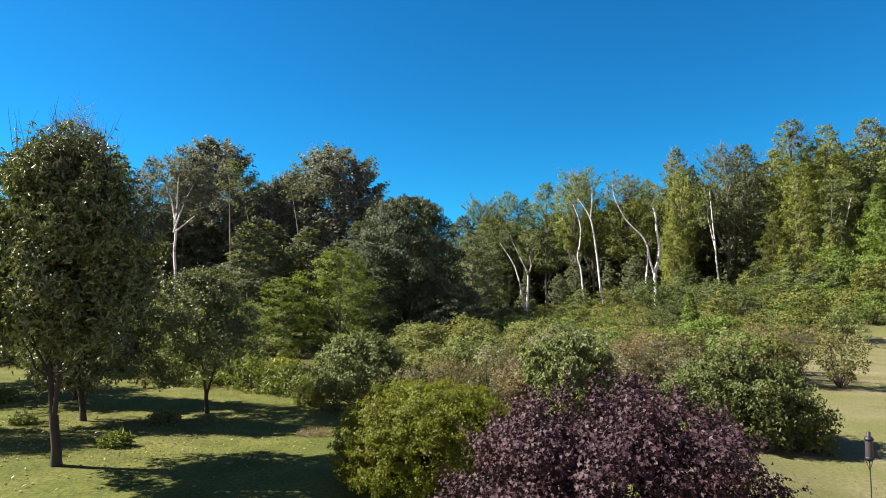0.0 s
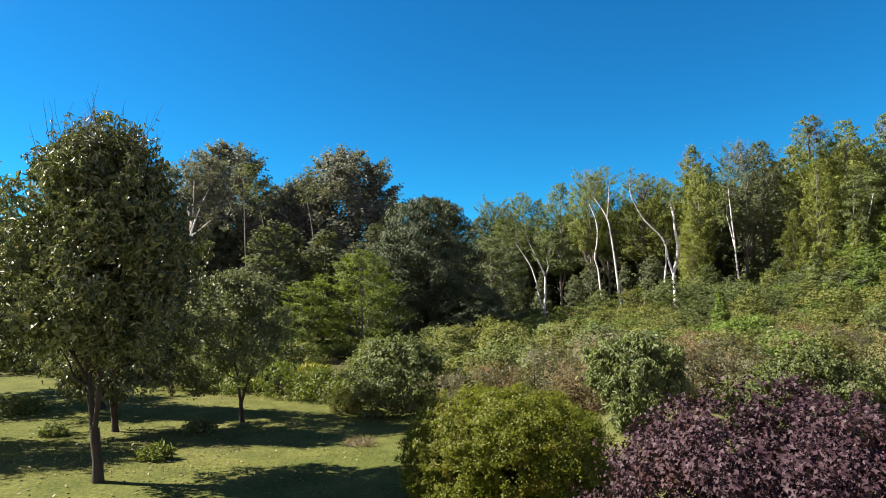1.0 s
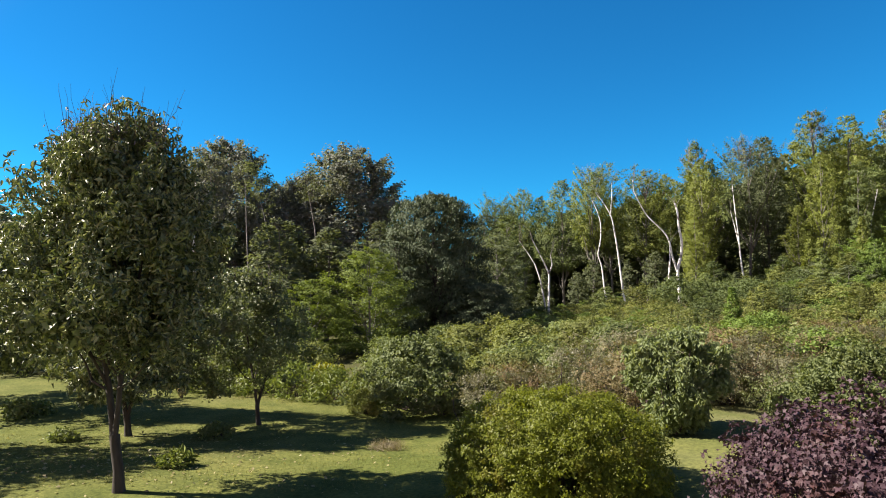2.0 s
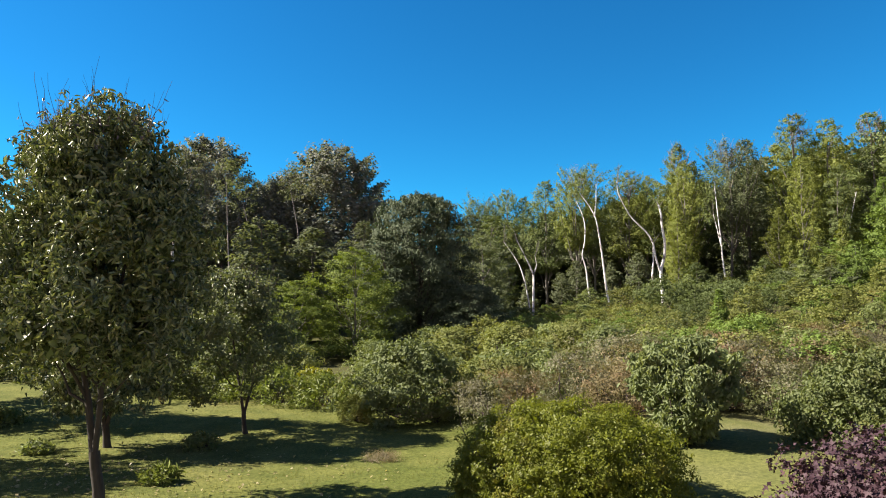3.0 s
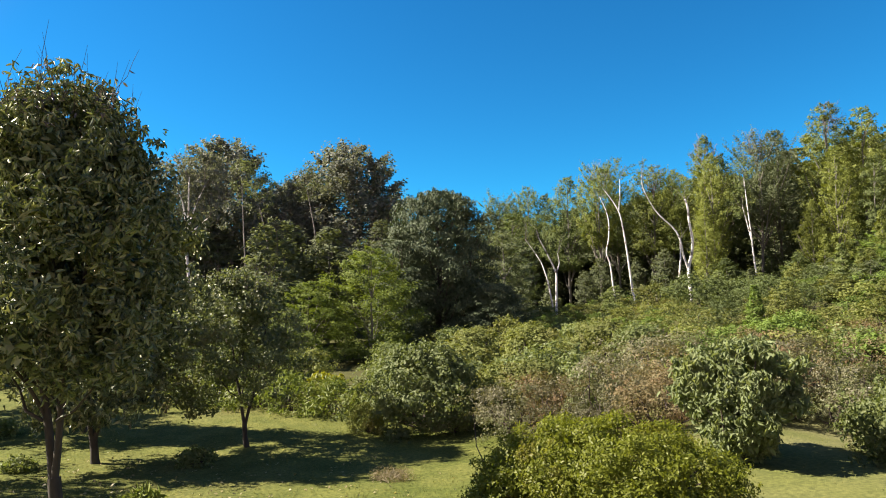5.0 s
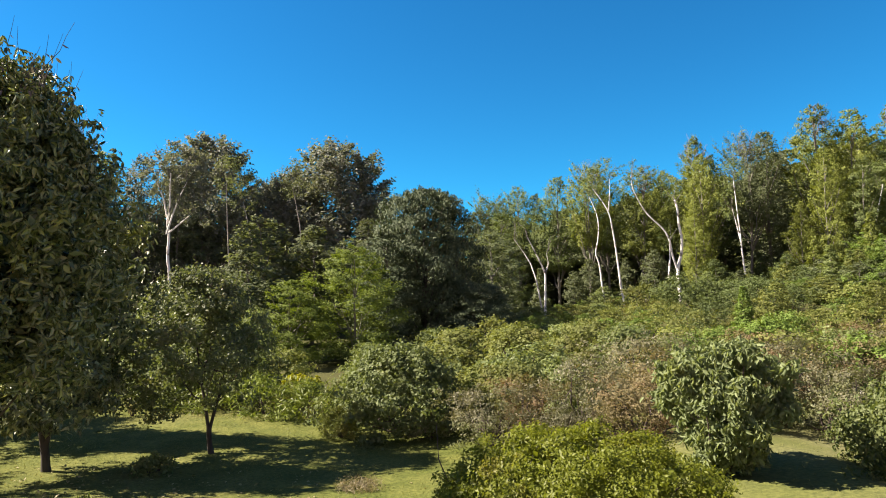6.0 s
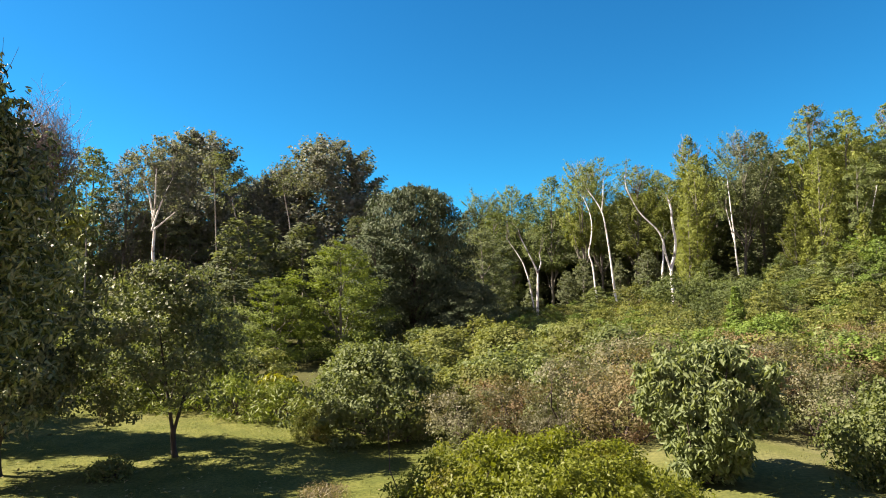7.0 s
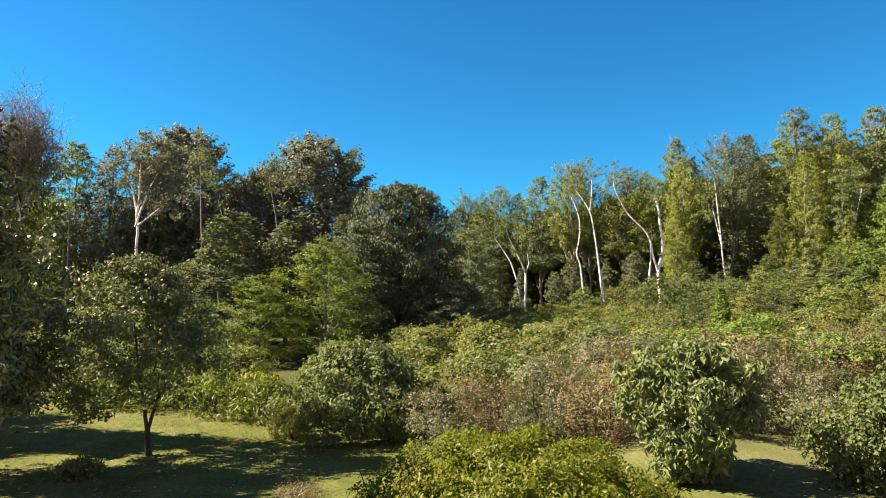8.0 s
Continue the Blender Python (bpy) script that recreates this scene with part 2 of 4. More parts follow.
# ---- mesh helpers ----
def mesh_of(name, verts, faces):
    """A mesh out of an array of points and arrays of faces, each with the same number of corners."""
    me = bpy.data.meshes.new(name)
    verts = np.asarray(verts, dtype=np.float32)
    me.vertices.add(len(verts))
    me.vertices.foreach_set("co", verts.ravel())
    corners = np.concatenate([np.asarray(f).ravel() for f in faces]).astype(np.int32)
    sizes = np.concatenate([np.full(len(f), f.shape[1]) for f in faces])
    me.loops.add(len(corners))
    me.loops.foreach_set("vertex_index", corners)
    me.polygons.add(len(sizes))
    me.polygons.foreach_set("loop_start", np.concatenate([[0], np.cumsum(sizes)[:-1]]).astype(np.int32))
    me.update(calc_edges=True)
    return me


def part(name, me, material, parent, label="", smooth=False):
    ob = new(name, me)
    if not me.materials:
        me.materials.append(material)
    if smooth:
        me.polygons.foreach_set("use_smooth", np.ones(len(me.polygons), dtype=bool))
    ob.parent = parent
    if label:
        tagged(ob, label)
    return ob


def unit(a):
    return a / np.maximum(np.linalg.norm(a, axis=1, keepdims=True), 1e-9)


def leaves(rng, at, out, length, width, fine=False, loose=0.8, droop=0.3):
    """Folded leaves that sit at the points, facing roughly outwards."""
    n = len(at)
    face = unit(unit(out) + loose * rng.normal(size=(n, 3)))
    along = np.cross(face, rng.normal(size=(n, 3)))
    along = unit(along) + np.array([0, 0, -droop])
    along = unit(along)
    side = unit(np.cross(along, face))
    face = np.cross(side, along)
    size = rng.uniform(0.65, 1.3, (n, 1))
    le, wi = length * size, width * size * rng.uniform(0.8, 1.2, (n, 1))
    idx = np.arange(n)[:, None]
    if fine == "far":
        v = np.stack([at - 0.5 * wi * side, at + 0.5 * wi * side, at + le * along], axis=1).reshape(-1, 3)
        f = np.arange(n * 3).reshape(-1, 3)
    elif fine == "lobed":
        pts = [at]
        for turn, reach in ((-0.95, 0.8), (-0.45, 0.54), (0.0, 1.0), (0.45, 0.54), (0.95, 0.8)):
            pts.append(at + reach * le * (math.cos(turn) * along + math.sin(turn) * side) + 0.12 * le * abs(turn) * face)
        v = np.stack(pts, axis=1).reshape(-1, 3)
        f = np.concatenate([idx * 6 + np.array([[0, k, k + 1]]) for k in (1, 2, 3, 4)])
    elif fine:
        pts = [at,
               at + 0.28 * le * along + 0.46 * wi * side + 0.14 * wi * face,
               at + 0.68 * le * along + 0.36 * wi * side + 0.08 * wi * face,
               at + le * along - 0.22 * le * face,
               at + 0.68 * le * along - 0.36 * wi * side + 0.08 * wi * face,
               at + 0.28 * le * along - 0.46 * wi * side + 0.14 * wi * face]
        v = np.stack(pts, axis=1).reshape(-1, 3)
        f = np.concatenate([idx * 6 + np.array([[0, 1, 2, 3]]), idx * 6 + np.array([[0, 3, 4, 5]])])
    else:
        pts = [at,
               at + 0.45 * le * along + 0.5 * wi * side + 0.15 * wi * face,
               at + le * along,
               at + 0.45 * le * along - 0.5 * wi * side + 0.15 * wi * face]
        v = np.stack(pts, axis=1).reshape(-1, 3)
        f = np.concatenate([idx * 4 + np.array([[0, 1, 2]]), idx * 4 + np.array([[0, 2, 3]])])
    return v, f


def profile(kind, u):
    """Half-width of a crown at the height u, from 0 at its foot to 1 at its tip."""
    if kind == "cone":
        return np.maximum(0.06, (1 - u) ** 0.8)
    if kind == "egg":
        return np.sqrt(np.maximum(0.03, 1 - (1.75 * u - 0.75) ** 2))
    if kind == "vase":
        return np.sqrt(np.maximum(0.03, 1 - (1.5 * u - 0.92) ** 2))
    if kind == "column":
        return np.minimum(1, np.minimum(3.5 * u + 0.35, 2.4 * (1 - u) + 0.12))
    if kind == "goblet":
        return np.interp(u, [0, 0.1, 0.3, 0.5, 0.62, 0.74, 0.88, 1.0], [0.72, 1.0, 1.12, 1.06, 0.92, 0.75, 0.58, 0.42])
    if kind == "barrel":
        return np.interp(u, [0, 0.12, 0.35, 0.65, 0.88, 1.0], [0.6, 0.92, 1.03, 0.96, 0.78, 0.5])
    if kind == "dome":
        return np.sqrt(np.maximum(0.02, 1 - u ** 2))
    if kind == "mound":
        return np.interp(u, [0, 0.15, 0.4, 0.65, 0.85, 1.0], [0.85, 0.97, 0.98, 0.76, 0.5, 0.16])
    if kind == "tuft":
        return np.interp(u, [0, 0.2, 0.45, 0.7, 0.9, 1.0], [0.3, 0.55, 0.95, 1.0, 0.85, 0.45])
    if kind == "spruce":
        return np.interp(u, [0, 0.12, 0.35, 0.6, 0.8, 0.92, 1.0], [0.98, 1.0, 0.9, 0.78, 0.68, 0.5, 0.14])
    if kind == "pillow":
        return np.interp(u, [0, 0.15, 0.45, 0.72, 0.88, 1.0], [0.92, 1.0, 1.0, 0.93, 0.8, 0.5])
    if kind == "bell":
        return np.maximum(0.08, 1 - u ** 3.6) ** 0.6
    return np.sqrt(np.maximum(0.02, 1 - (2 * u - 1) ** 2))


def crown(rng, count, half, height, kind="round", clumps=50, clump=0.3, shell=0.6, flat=0.75, lobes=0.22):
    """Points and outward directions of leaves, gathered into clumps of uneven size round an uneven crown; foot at z = 0."""
    u = rng.uniform(0, 1, clumps) ** (0.9 if kind != "cone" else 1.25)
    turn = np.arange(clumps) * 2.39996 + rng.uniform(-0.5, 0.5, clumps)
    wob = 1 + lobes * np.sin(turn * 2 + rng.uniform(0, 6)) * 0.5 + lobes * np.sin(turn * 3 + u * 9 + rng.uniform(0, 6)) * 0.7 + rng.normal(0, lobes * 0.5, clumps)
    far = half * profile(kind, u) * wob * np.sqrt(rng.uniform((shell * (1 - u ** 5)) ** 2, 1, clumps))
    mid = np.stack([far * np.cos(turn), far * np.sin(turn), u * height], axis=1)
    weight = rng.uniform(0.5, 1.6, clumps)
    own = rng.choice(clumps, size=count, p=weight / weight.sum())
    radius = (clump * half * (0.55 + 0.45 * weight))
    subs = 9
    sprig = rng.normal(0, 0.48, (clumps, subs, 3))
    sprig *= np.minimum(1, 1.0 / np.maximum(np.linalg.norm(sprig, axis=2, keepdims=True), 1e-6))
    which = rng.integers(0, subs, count)
    near = rng.normal(0, 1, (count, 3)) * rng.uniform(0.08, 0.3, (count, 1))
    ball = sprig[own, which] + near
    at = mid[own] + ball * radius[own][:, None] * np.array([1, 1, flat])
    heart = np.array([0, 0, height * 0.4])
    out = 0.35 * ball + 0.35 * unit(near) + 0.55 * unit(at - heart) + np.array([0, 0, 0.3])
    return at, out, mid


def sprays(rng, count, half, height, kind="egg", boughs=140, climb=0.5, fan=0.3, thick=0.03, inner=0.3, lobes=0.25, sag=0.12, tilt=0.45, twigs=9):
    """Points and directions of leaves on flat leafy sprays, one on every bough, with gaps of shade between them; foot at z = 0. Also the boughs' ends."""
    u = (np.arange(boughs) + rng.uniform(0, 1, boughs)) / boughs
    turn = np.arange(boughs) * 2.39996 + rng.normal(0, 0.35, boughs)
    wob = 1 + lobes * (0.5 * np.sin(turn * 2 + rng.uniform(0, 6)) + 0.6 * np.sin(turn * 3 + u * 11 + rng.uniform(0, 6))) + rng.normal(0, lobes * 0.45, boughs)
    far = np.maximum(half * profile(kind, u) * wob, 0.1 * half)
    way = np.stack([np.cos(turn), np.sin(turn), np.zeros(boughs)], axis=1)
    tip = way * far[:, None] + np.stack([0 * u, 0 * u, u * height], axis=1)
    base = np.stack([0 * u, 0 * u, np.clip(u * height - climb * far, 0, 0.98 * height)], axis=1)
    across = np.stack([-np.sin(turn), np.cos(turn), np.zeros(boughs)], axis=1)
    upper = unit(way * tilt + np.array([0, 0, 1.0]) + rng.normal(0, 0.18, (boughs, 3)))
    reach = 0.45 * half + 0.55 * far
    weight = reach ** 1.6 * rng.uniform(0.6, 1.4, boughs)
    own = rng.choice(boughs, size=count, p=weight / weight.sum())
    k = 1 - (1 - inner) * rng.uniform(0, 1, (boughs, twigs)) ** 1.25
    s = rng.uniform(-1, 1, (boughs, twigs)) * fan * np.sin(np.pi * np.clip(k, 0.2, 0.93)) ** 0.7
    which = rng.integers(0, twigs, count)
    kk = k[own, which] + rng.normal(0, 0.05, count)
    ss = s[own, which] + rng.normal(0, 0.055, count)
    r = reach[own][:, None]
    at = base[own] + (tip - base)[own] * kk[:, None] + across[own] * ss[:, None] * r
    at += np.array([0, 0, 1.0]) * (sag * np.sin(np.pi * np.clip(kk, 0, 1)) - 0.5 * sag * np.abs(ss) / fan)[:, None] * r
    at += upper[own] * rng.normal(0, thick, (count, 1)) * r
    return at, upper[own] + 0.15 * way[own], tip


def tube(points, radii, sides=7):
    """A tapering limb along a line of points."""
    p = np.asarray(points, dtype=float)
    d = unit(np.gradient(p, axis=0))
    a = unit(np.cross(d, np.array([[0.31, 0.92, 0.23]])))
    b = np.cross(d, a)
    w = np.arange(sides) / sides * 2 * math.pi
    ring = a[:, None] * np.cos(w)[None, :, None] + b[:, None] * np.sin(w)[None, :, None]
    v = (p[:, None] + ring * np.asarray(radii)[:, None, None]).reshape(-1, 3)
    i, j = np.meshgrid(np.arange(len(p) - 1), np.arange(sides), indexing="ij")
    k = (j + 1) % sides
    f = np.stack([i * sides + j, i * sides + k, (i + 1) * sides + k, (i + 1) * sides + j], axis=-1).reshape(-1, 4)
    return v, f


def bend(rng, a, b, steps, sway):
    """A line from a to b that wanders a little."""
    t = np.linspace(0, 1, steps)[:, None]
    a, b = np.asarray(a, dtype=float), np.asarray(b, dtype=float)
    push = rng.normal(0, sway, 3) * np.linalg.norm(b - a)
    wander = rng.normal(0, sway * 0.25 * np.linalg.norm(b - a), (steps, 3))
    return a + (b - a) * t + np.sin(t * math.pi) * push + wander * np.sin(t * math.pi)


def joined(pieces):
    verts, faces, base = [], [], 0
    for v, f in pieces:
        verts.append(v)
        faces.append(f + base)
        base += len(v)
    return np.concatenate(verts), faces


def stem_pieces(rng, fork, radius, tips, sway=0.06, sides=7, foot=0.0, lean=(0, 0)):
    """A trunk from the foot to its fork, and limbs on to the tips."""
    top = np.array([lean[0], lean[1], fork])
    line = bend(rng, (0, 0, foot), top, 6, sway * 0.6)
    pieces = [tube(line, np.linspace(radius * 1.0, radius * 0.8, 6) * np.array([1.35, 1.08, 1, 1, 1, 1]), sides + 2)]
    for tip in tips:
        reach = np.linalg.norm(tip - top)
        r0 = radius * rng.uniform(0.35, 0.6)
        line = bend(rng, top - np.array([0, 0, 0.15 * fork * rng.uniform(0, 1)]), tip, 6, sway)
        pieces.append(tube(line, np.linspace(r0, r0 * 0.18, 6), sides))
        for _ in range(2):
            k = rng.integers(2, 5)
            end = line[k] + rng.normal(0, 0.22, 3) * reach + np.array([0, 0, 0.1 * reach])
            end[2] = min(end[2], tip[2])
            pieces.append(tube(bend(rng, line[k], end, 4, sway), np.linspace(r0 * 0.4, r0 * 0.08, 4), 5))
    return pieces


def thing(name, x, y, z, label, category, group=""):
    ob = new(name)
    ob.empty_display_size = 0.2
    ob.matrix_basis = pose(x, y, z)
    return tagged(ob, label, category, group)


# ---- ground ----
def rise(x, y):
    """Height of the ground: a level lawn, and a hillside that climbs to the east behind it."""
    s = np.clip(0.95 * x + 0.12 * (y - 35) - 8, 0, None) * 0.125
    k = np.clip((y - 30) / 22, 0, 1)
    k = k * k * (3 - 2 * k)
    roll = 0.05 * np.sin(x * 0.31 + 1.3) * np.sin(y * 0.27) + 0.03 * np.sin(x * 0.9) * np.sin(y * 0.7 + 2)
    b = np.clip((x + 4) / 8, 0, 1)
    b = b * b * (3 - 2 * b)
    q = np.clip((17.5 - y) / 6, 0, 1)
    bank = 0.52 * b + 0.34 * q * q * (3 - 2 * q) * (1 - b)
    e = np.clip((x + 1.5) / 4.5, 0, 1) * np.clip((20 - y) / 5, 0, 1) * np.clip((6.5 - x) / 2.5, 0, 1)
    bank = bank + 0.36 * e * e * (3 - 2 * e)
    back = np.clip((y - 119) * 0.3, 0, 9)
    return bank + back + np.minimum(s, 14) * k + roll * np.clip((np.hypot(x, y) - 2) / 6, 0, 1)


def hgt(x, y):
    return float(rise(np.float64(x), np.float64(y)))


def make_ground():
    near = np.arange(-40, 40.1, 0.8)
    steps = np.concatenate([-np.geomspace(900, 42, 26), near, np.geomspace(42, 900, 26)])
    gx, gy = np.meshgrid(steps, steps + 14, indexing="ij")
    v = np.stack([gx, gy, rise(gx, gy)], axis=-1).reshape(-1, 3)
    n = len(steps)
    i, j = np.meshgrid(np.arange(n - 1), np.arange(n - 1), indexing="ij")
    f = np.stack([i * n + j, (i + 1) * n + j, (i + 1) * n + j + 1, i * n + j + 1], axis=-1).reshape(-1, 4)
    ob = part("ground", mesh_of("ground", v, [f]), TURF, None, smooth=True)
    tagged(ob, "mown green and straw-coloured lawn climbing into a hillside", "lawn", kind="structure")


make_ground()

# ---- garden trees ----
def multi_stem(rng, radius, mains, tips, fork):
    """A short trunk that splits into several stems, each with its own limbs."""
    knee = np.array([mains[0][0] * 0.15, 0.0, fork])
    pieces = [tube(bend(rng, (0, 0, -0.08), knee, 6, 0.02), radius * np.array([1.35, 1.1, 1.0, 0.96, 0.95, 0.95]), 11)]
    for k, top in enumerate(mains):
        line = bend(rng, knee - np.array([0, 0, 0.12]), top, 9, 0.015)
        r0 = radius * (0.72 if k == 0 else rng.uniform(0.5, 0.66))
        pieces.append(tube(line, np.linspace(r0, r0 * 0.3, 9), 9))
        for tip in tips[k::len(mains)]:
            j = rng.integers(2, 8)
            pieces.append(tube(bend(rng, line[j], tip, 6, 0.06), np.linspace(r0 * 0.45, r0 * 0.08, 6), 6))
        # low side branches that curve outwards and up
        for j in (2, 3):
            out = (1 if k % 2 else -1) * rng.uniform(0.5, 0.8)
            line_low = np.array([line[j] + np.array([out * u, rng.uniform(-0.1, 0.1) + 0.2 * u * (j - 2.5), 0.25 * u + 0.65 * u * u]) for u in (0, 0.3, 0.6, 1.0)])
            pieces.append(tube(line_low, r0 * np.array([0.42, 0.34, 0.24, 0.1]), 6))
    return pieces


def leaf_tree(name, x, y, label, category, leaf, bark, seed, high, half, foot, count, length, width, fork, radius,
              kind="egg", fine=False, clumps=70, clump=0.28, shell=0.55, loose=0.8, droop=0.4, lean=(0, 0), sprouts=0, limbs=9, group="", lobes=0.2, mains=(), core=0, bunch=1, flat=0.75, shoot=None):
    """A tree with a forked trunk and a crown of single leaves gathered into clumps."""
    rng = np.random.default_rng(seed)
    root = thing(name, x, y, hgt(x, y), label, category, group)
    at, out, mid = crown(rng, count // bunch, half, high - foot, kind, clumps, clump, shell, flat, lobes=lobes)
    # leaves that hang from one twig's end
    at, out = np.repeat(at, bunch, axis=0), np.repeat(out, bunch, axis=0)
    at = at + rng.normal(0, 0.012 if bunch > 1 else 0.0, at.shape)
    shift = np.array([lean[0], lean[1], foot])
    tips = mid[rng.choice(len(mid), limbs, replace=False)] * 0.85 + shift
    if mains:
        pieces = multi_stem(rng, radius, [np.array(m) for m in mains], tips, fork)
    else:
        pieces = stem_pieces(rng, fork, radius, tips, lean=(lean[0] * 0.3, lean[1] * 0.3), foot=-0.08)
    part("trunk", mesh_of("trunk", *joined(pieces)), bark, root, smooth=True)
    v, f = leaves(rng, at + shift, out, length, width, fine, loose, droop)
    if core:
        # leaves in the shade inside the crown
        at, out, _ = crown(rng, core, half * 0.58, (high - foot) * 0.8, kind, 60, 0.45, 0.1)
        v2, f2 = leaves(rng, at + shift + np.array([0, 0, 0.08 * (high - foot)]), out, 0.15, 0.075, False, 0.9, droop)
        part("inner_leaves", mesh_of("inner_leaves", v2, [f2]), leaf, root)
    part("crown", mesh_of("crown", v, [f]), leaf, root)
    if sprouts:
        leaf_at, leaf_out = [], []
        for _ in range(sprouts):
            a = rng.uniform(0, 6.28)
            r = 0.62 * half * math.sqrt(rng.uniform(0, 1))
            foot_at = np.array([r * math.cos(a), r * math.sin(a), (high - foot) * rng.uniform(0.86, 0.97)]) + shift
            end = foot_at + np.array([rng.normal(0, 0.2) + 0.15 * math.cos(a), rng.normal(0, 0.2), 1]) * rng.uniform(0.25, 0.85)
            line = bend(rng, foot_at, end, 5, 0.05)
            v, f = tube(line, np.linspace(0.006, 0.002, 5), 4)
            part("bare_shoot", mesh_of("bare_shoot", v, [f]), TWIG, root)
            for _ in range(rng.integers(4, 11)):
                leaf_at.append(foot_at + (end - foot_at) * rng.uniform(-0.3, 0.7) + rng.normal(0, 0.03, 3))
                leaf_out.append(rng.normal(size=3) + np.array([0, 0, 0.4]))
        v, f = leaves(rng, np.array(leaf_at), np.array(leaf_out), length * 0.8, width * 0.8, fine, 0.6, 0.8)
        part("shoot_leaves", mesh_of("shoot_leaves", v, [f]), shoot or leaf, root, "purplish leaves on the top shoots" if shoot else "upright leafy shoots")
    return root


leaf_tree("cherry_tree", -7.5, 11.4, "tall cherry tree with drooping glossy leaves and bare top shoots", "tree",
          CHERRY, BARK, 11, 6.05, 1.56, 2.25, 44000, 0.1, 0.036, 0.9, 0.085, kind="goblet", core=15000, fine=True, clumps=240, clump=0.18, shell=0.5,
          droop=0.75, loose=0.8, sprouts=80, limbs=34, lean=(-0.22, 0), bunch=3, lobes=0.1, flat=1.3, shoot=SHOOT_LEAF, mains=[(-0.75, 0.15, 4.2), (0.4, -0.1, 4.3)])
leaf_tree("cherry_tree", -10.25, 16.6, "cherry tree with a dark dense crown standing on the shaded lawn", "tree",
          CHERRY, BARK, 12, 4.6, 1.48, 1.15, 28000, 0.12, 0.055, 0.5, 0.085, kind="barrel", core=9000, clumps=140, clump=0.26, droop=0.9, limbs=10, fine="far", shell=0.35, lean=(0.1, -0.35), mains=[(-0.45, 0, 3.4), (0.7, 0.1, 3.4)])
leaf_tree("cherry_tree", -12.65, 20.0, "cherry tree with several stems near the lawn's far edge", "tree",
          CHERRY, BARK, 17, 5.0, 1.15, 1.2, 16000, 0.13, 0.065, 0.5, 0.08, kind="barrel", core=5000, clumps=110, clump=0.27, droop=0.9, limbs=10, fine="far", shell=0.35, lean=(0, -0.4), mains=[(-0.8, 0, 3.0), (0.8, 0.1, 3.0)])
leaf_tree("apple_tree", -7.5, 18.2, "small apple tree with grey-green leaves and a slim forked trunk", "tree",
          APPLE, BARK, 13, 4.0, 1.72, 1.05, 30000, 0.078, 0.046, 0.6, 0.06, kind="egg", clumps=120, clump=0.22, shell=0.45, limbs=18, lobes=0.25, droop=-0.4, loose=0.6, lean=(-0.35, 0), sprouts=60, mains=[(-0.5, 0, 3.0), (0.45, 0.1, 3.2)])
leaf_tree("cherry_tree", -19.5, 22.4, "green garden tree at the edge of the lawn", "tree",
          CHERRY, BARK, 14, 5.8, 1.9, 1.3, 14000, 0.15, 0.08, 1.0, 0.1, clumps=80, clump=0.3, droop=0.8, fine="far", shell=0.35)
leaf_tree("cherry_tree", -16.4, 19.8, "green cherry tree with a broad crown shading the lawn", "tree",
          CHERRY, BARK, 16, 5.9, 1.75, 1.5, 16000, 0.15, 0.08, 1.0, 0.1, clumps=90, clump=0.3, droop=0.8, fine="far", shell=0.35)
leaf_tree("cherry_tree", -16.0, 13.6, "green cherry tree with a broad crown on the lawn", "tree",
          CHERRY, BARK, 15, 6.2, 2.3, 1.5, 18000, 0.15, 0.08, 1.0, 0.12, clumps=90, clump=0.3, droop=0.9, fine="far", shell=0.35)


# ---- garden shrubs ----
def leaf_shrub(name, x, y, label, leaf, seed, high, half, count, length, width, kind="dome", fine=False, clumps=90, clump=0.2,
               shell=0.75, stems=8, bark=TWIG, squash=1.0, foot=0.05, loose=0.8, droop=0.2, lobes=0.12, category="shrub", group="", spread=0.6, core=0):
    rng = np.random.default_rng(seed)
    root = thing(name, x, y, hgt(x, y), label, category, group)
    at, out, mid = crown(rng, count, half, high - foot, kind, clumps, clump, shell, lobes=lobes)
    scale = np.array([1, squash, 1])
    at = at * scale + np.array([0, 0, foot])
    at[:, 2] = np.maximum(at[:, 2], 0.03)
    tips = mid[rng.choice(len(mid), stems, replace=False)] * scale * 0.88 + np.array([0, 0, foot])
    pieces = []
    for tip in tips:
        a = tip * np.array([0.12, 0.12, 0]) * spread - np.array([0, 0, 0.05])
        r = 0.012 + 0.009 * high
        line = bend(rng, a, tip, 6, 0.07)
        pieces.append(tube(line, np.linspace(r, r * 0.25, 6), 6))
        for _ in range(3):
            k = rng.integers(1, 5)
            end = line[k] + rng.normal(0, 0.2, 3) * half + np.array([0, 0, 0.2 * high])
            pieces.append(tube(bend(rng, line[k], end, 4, 0.06), np.linspace(r * 0.5, r * 0.12, 4), 4))
    part("branching", mesh_of("branching", *joined(pieces)), bark, root, smooth=True)
    v, f = leaves(rng, at, out, length, width, fine, loose, droop)
    part("foliage", mesh_of("foliage", v, [f]), leaf, root)
    if core:
        at, out, _ = crown(rng, core, half * 0.76, (high - foot) * 0.82, kind, 110, 0.2, 0.3, lobes=0.0)
        v, f = leaves(rng, at * scale + np.array([0, 0, foot]), out, length * 2.2, length * 1.3, False, 0.9, droop)
        part("inner_leaves", mesh_of("inner_leaves", v, [f]), leaf, root)
    return root


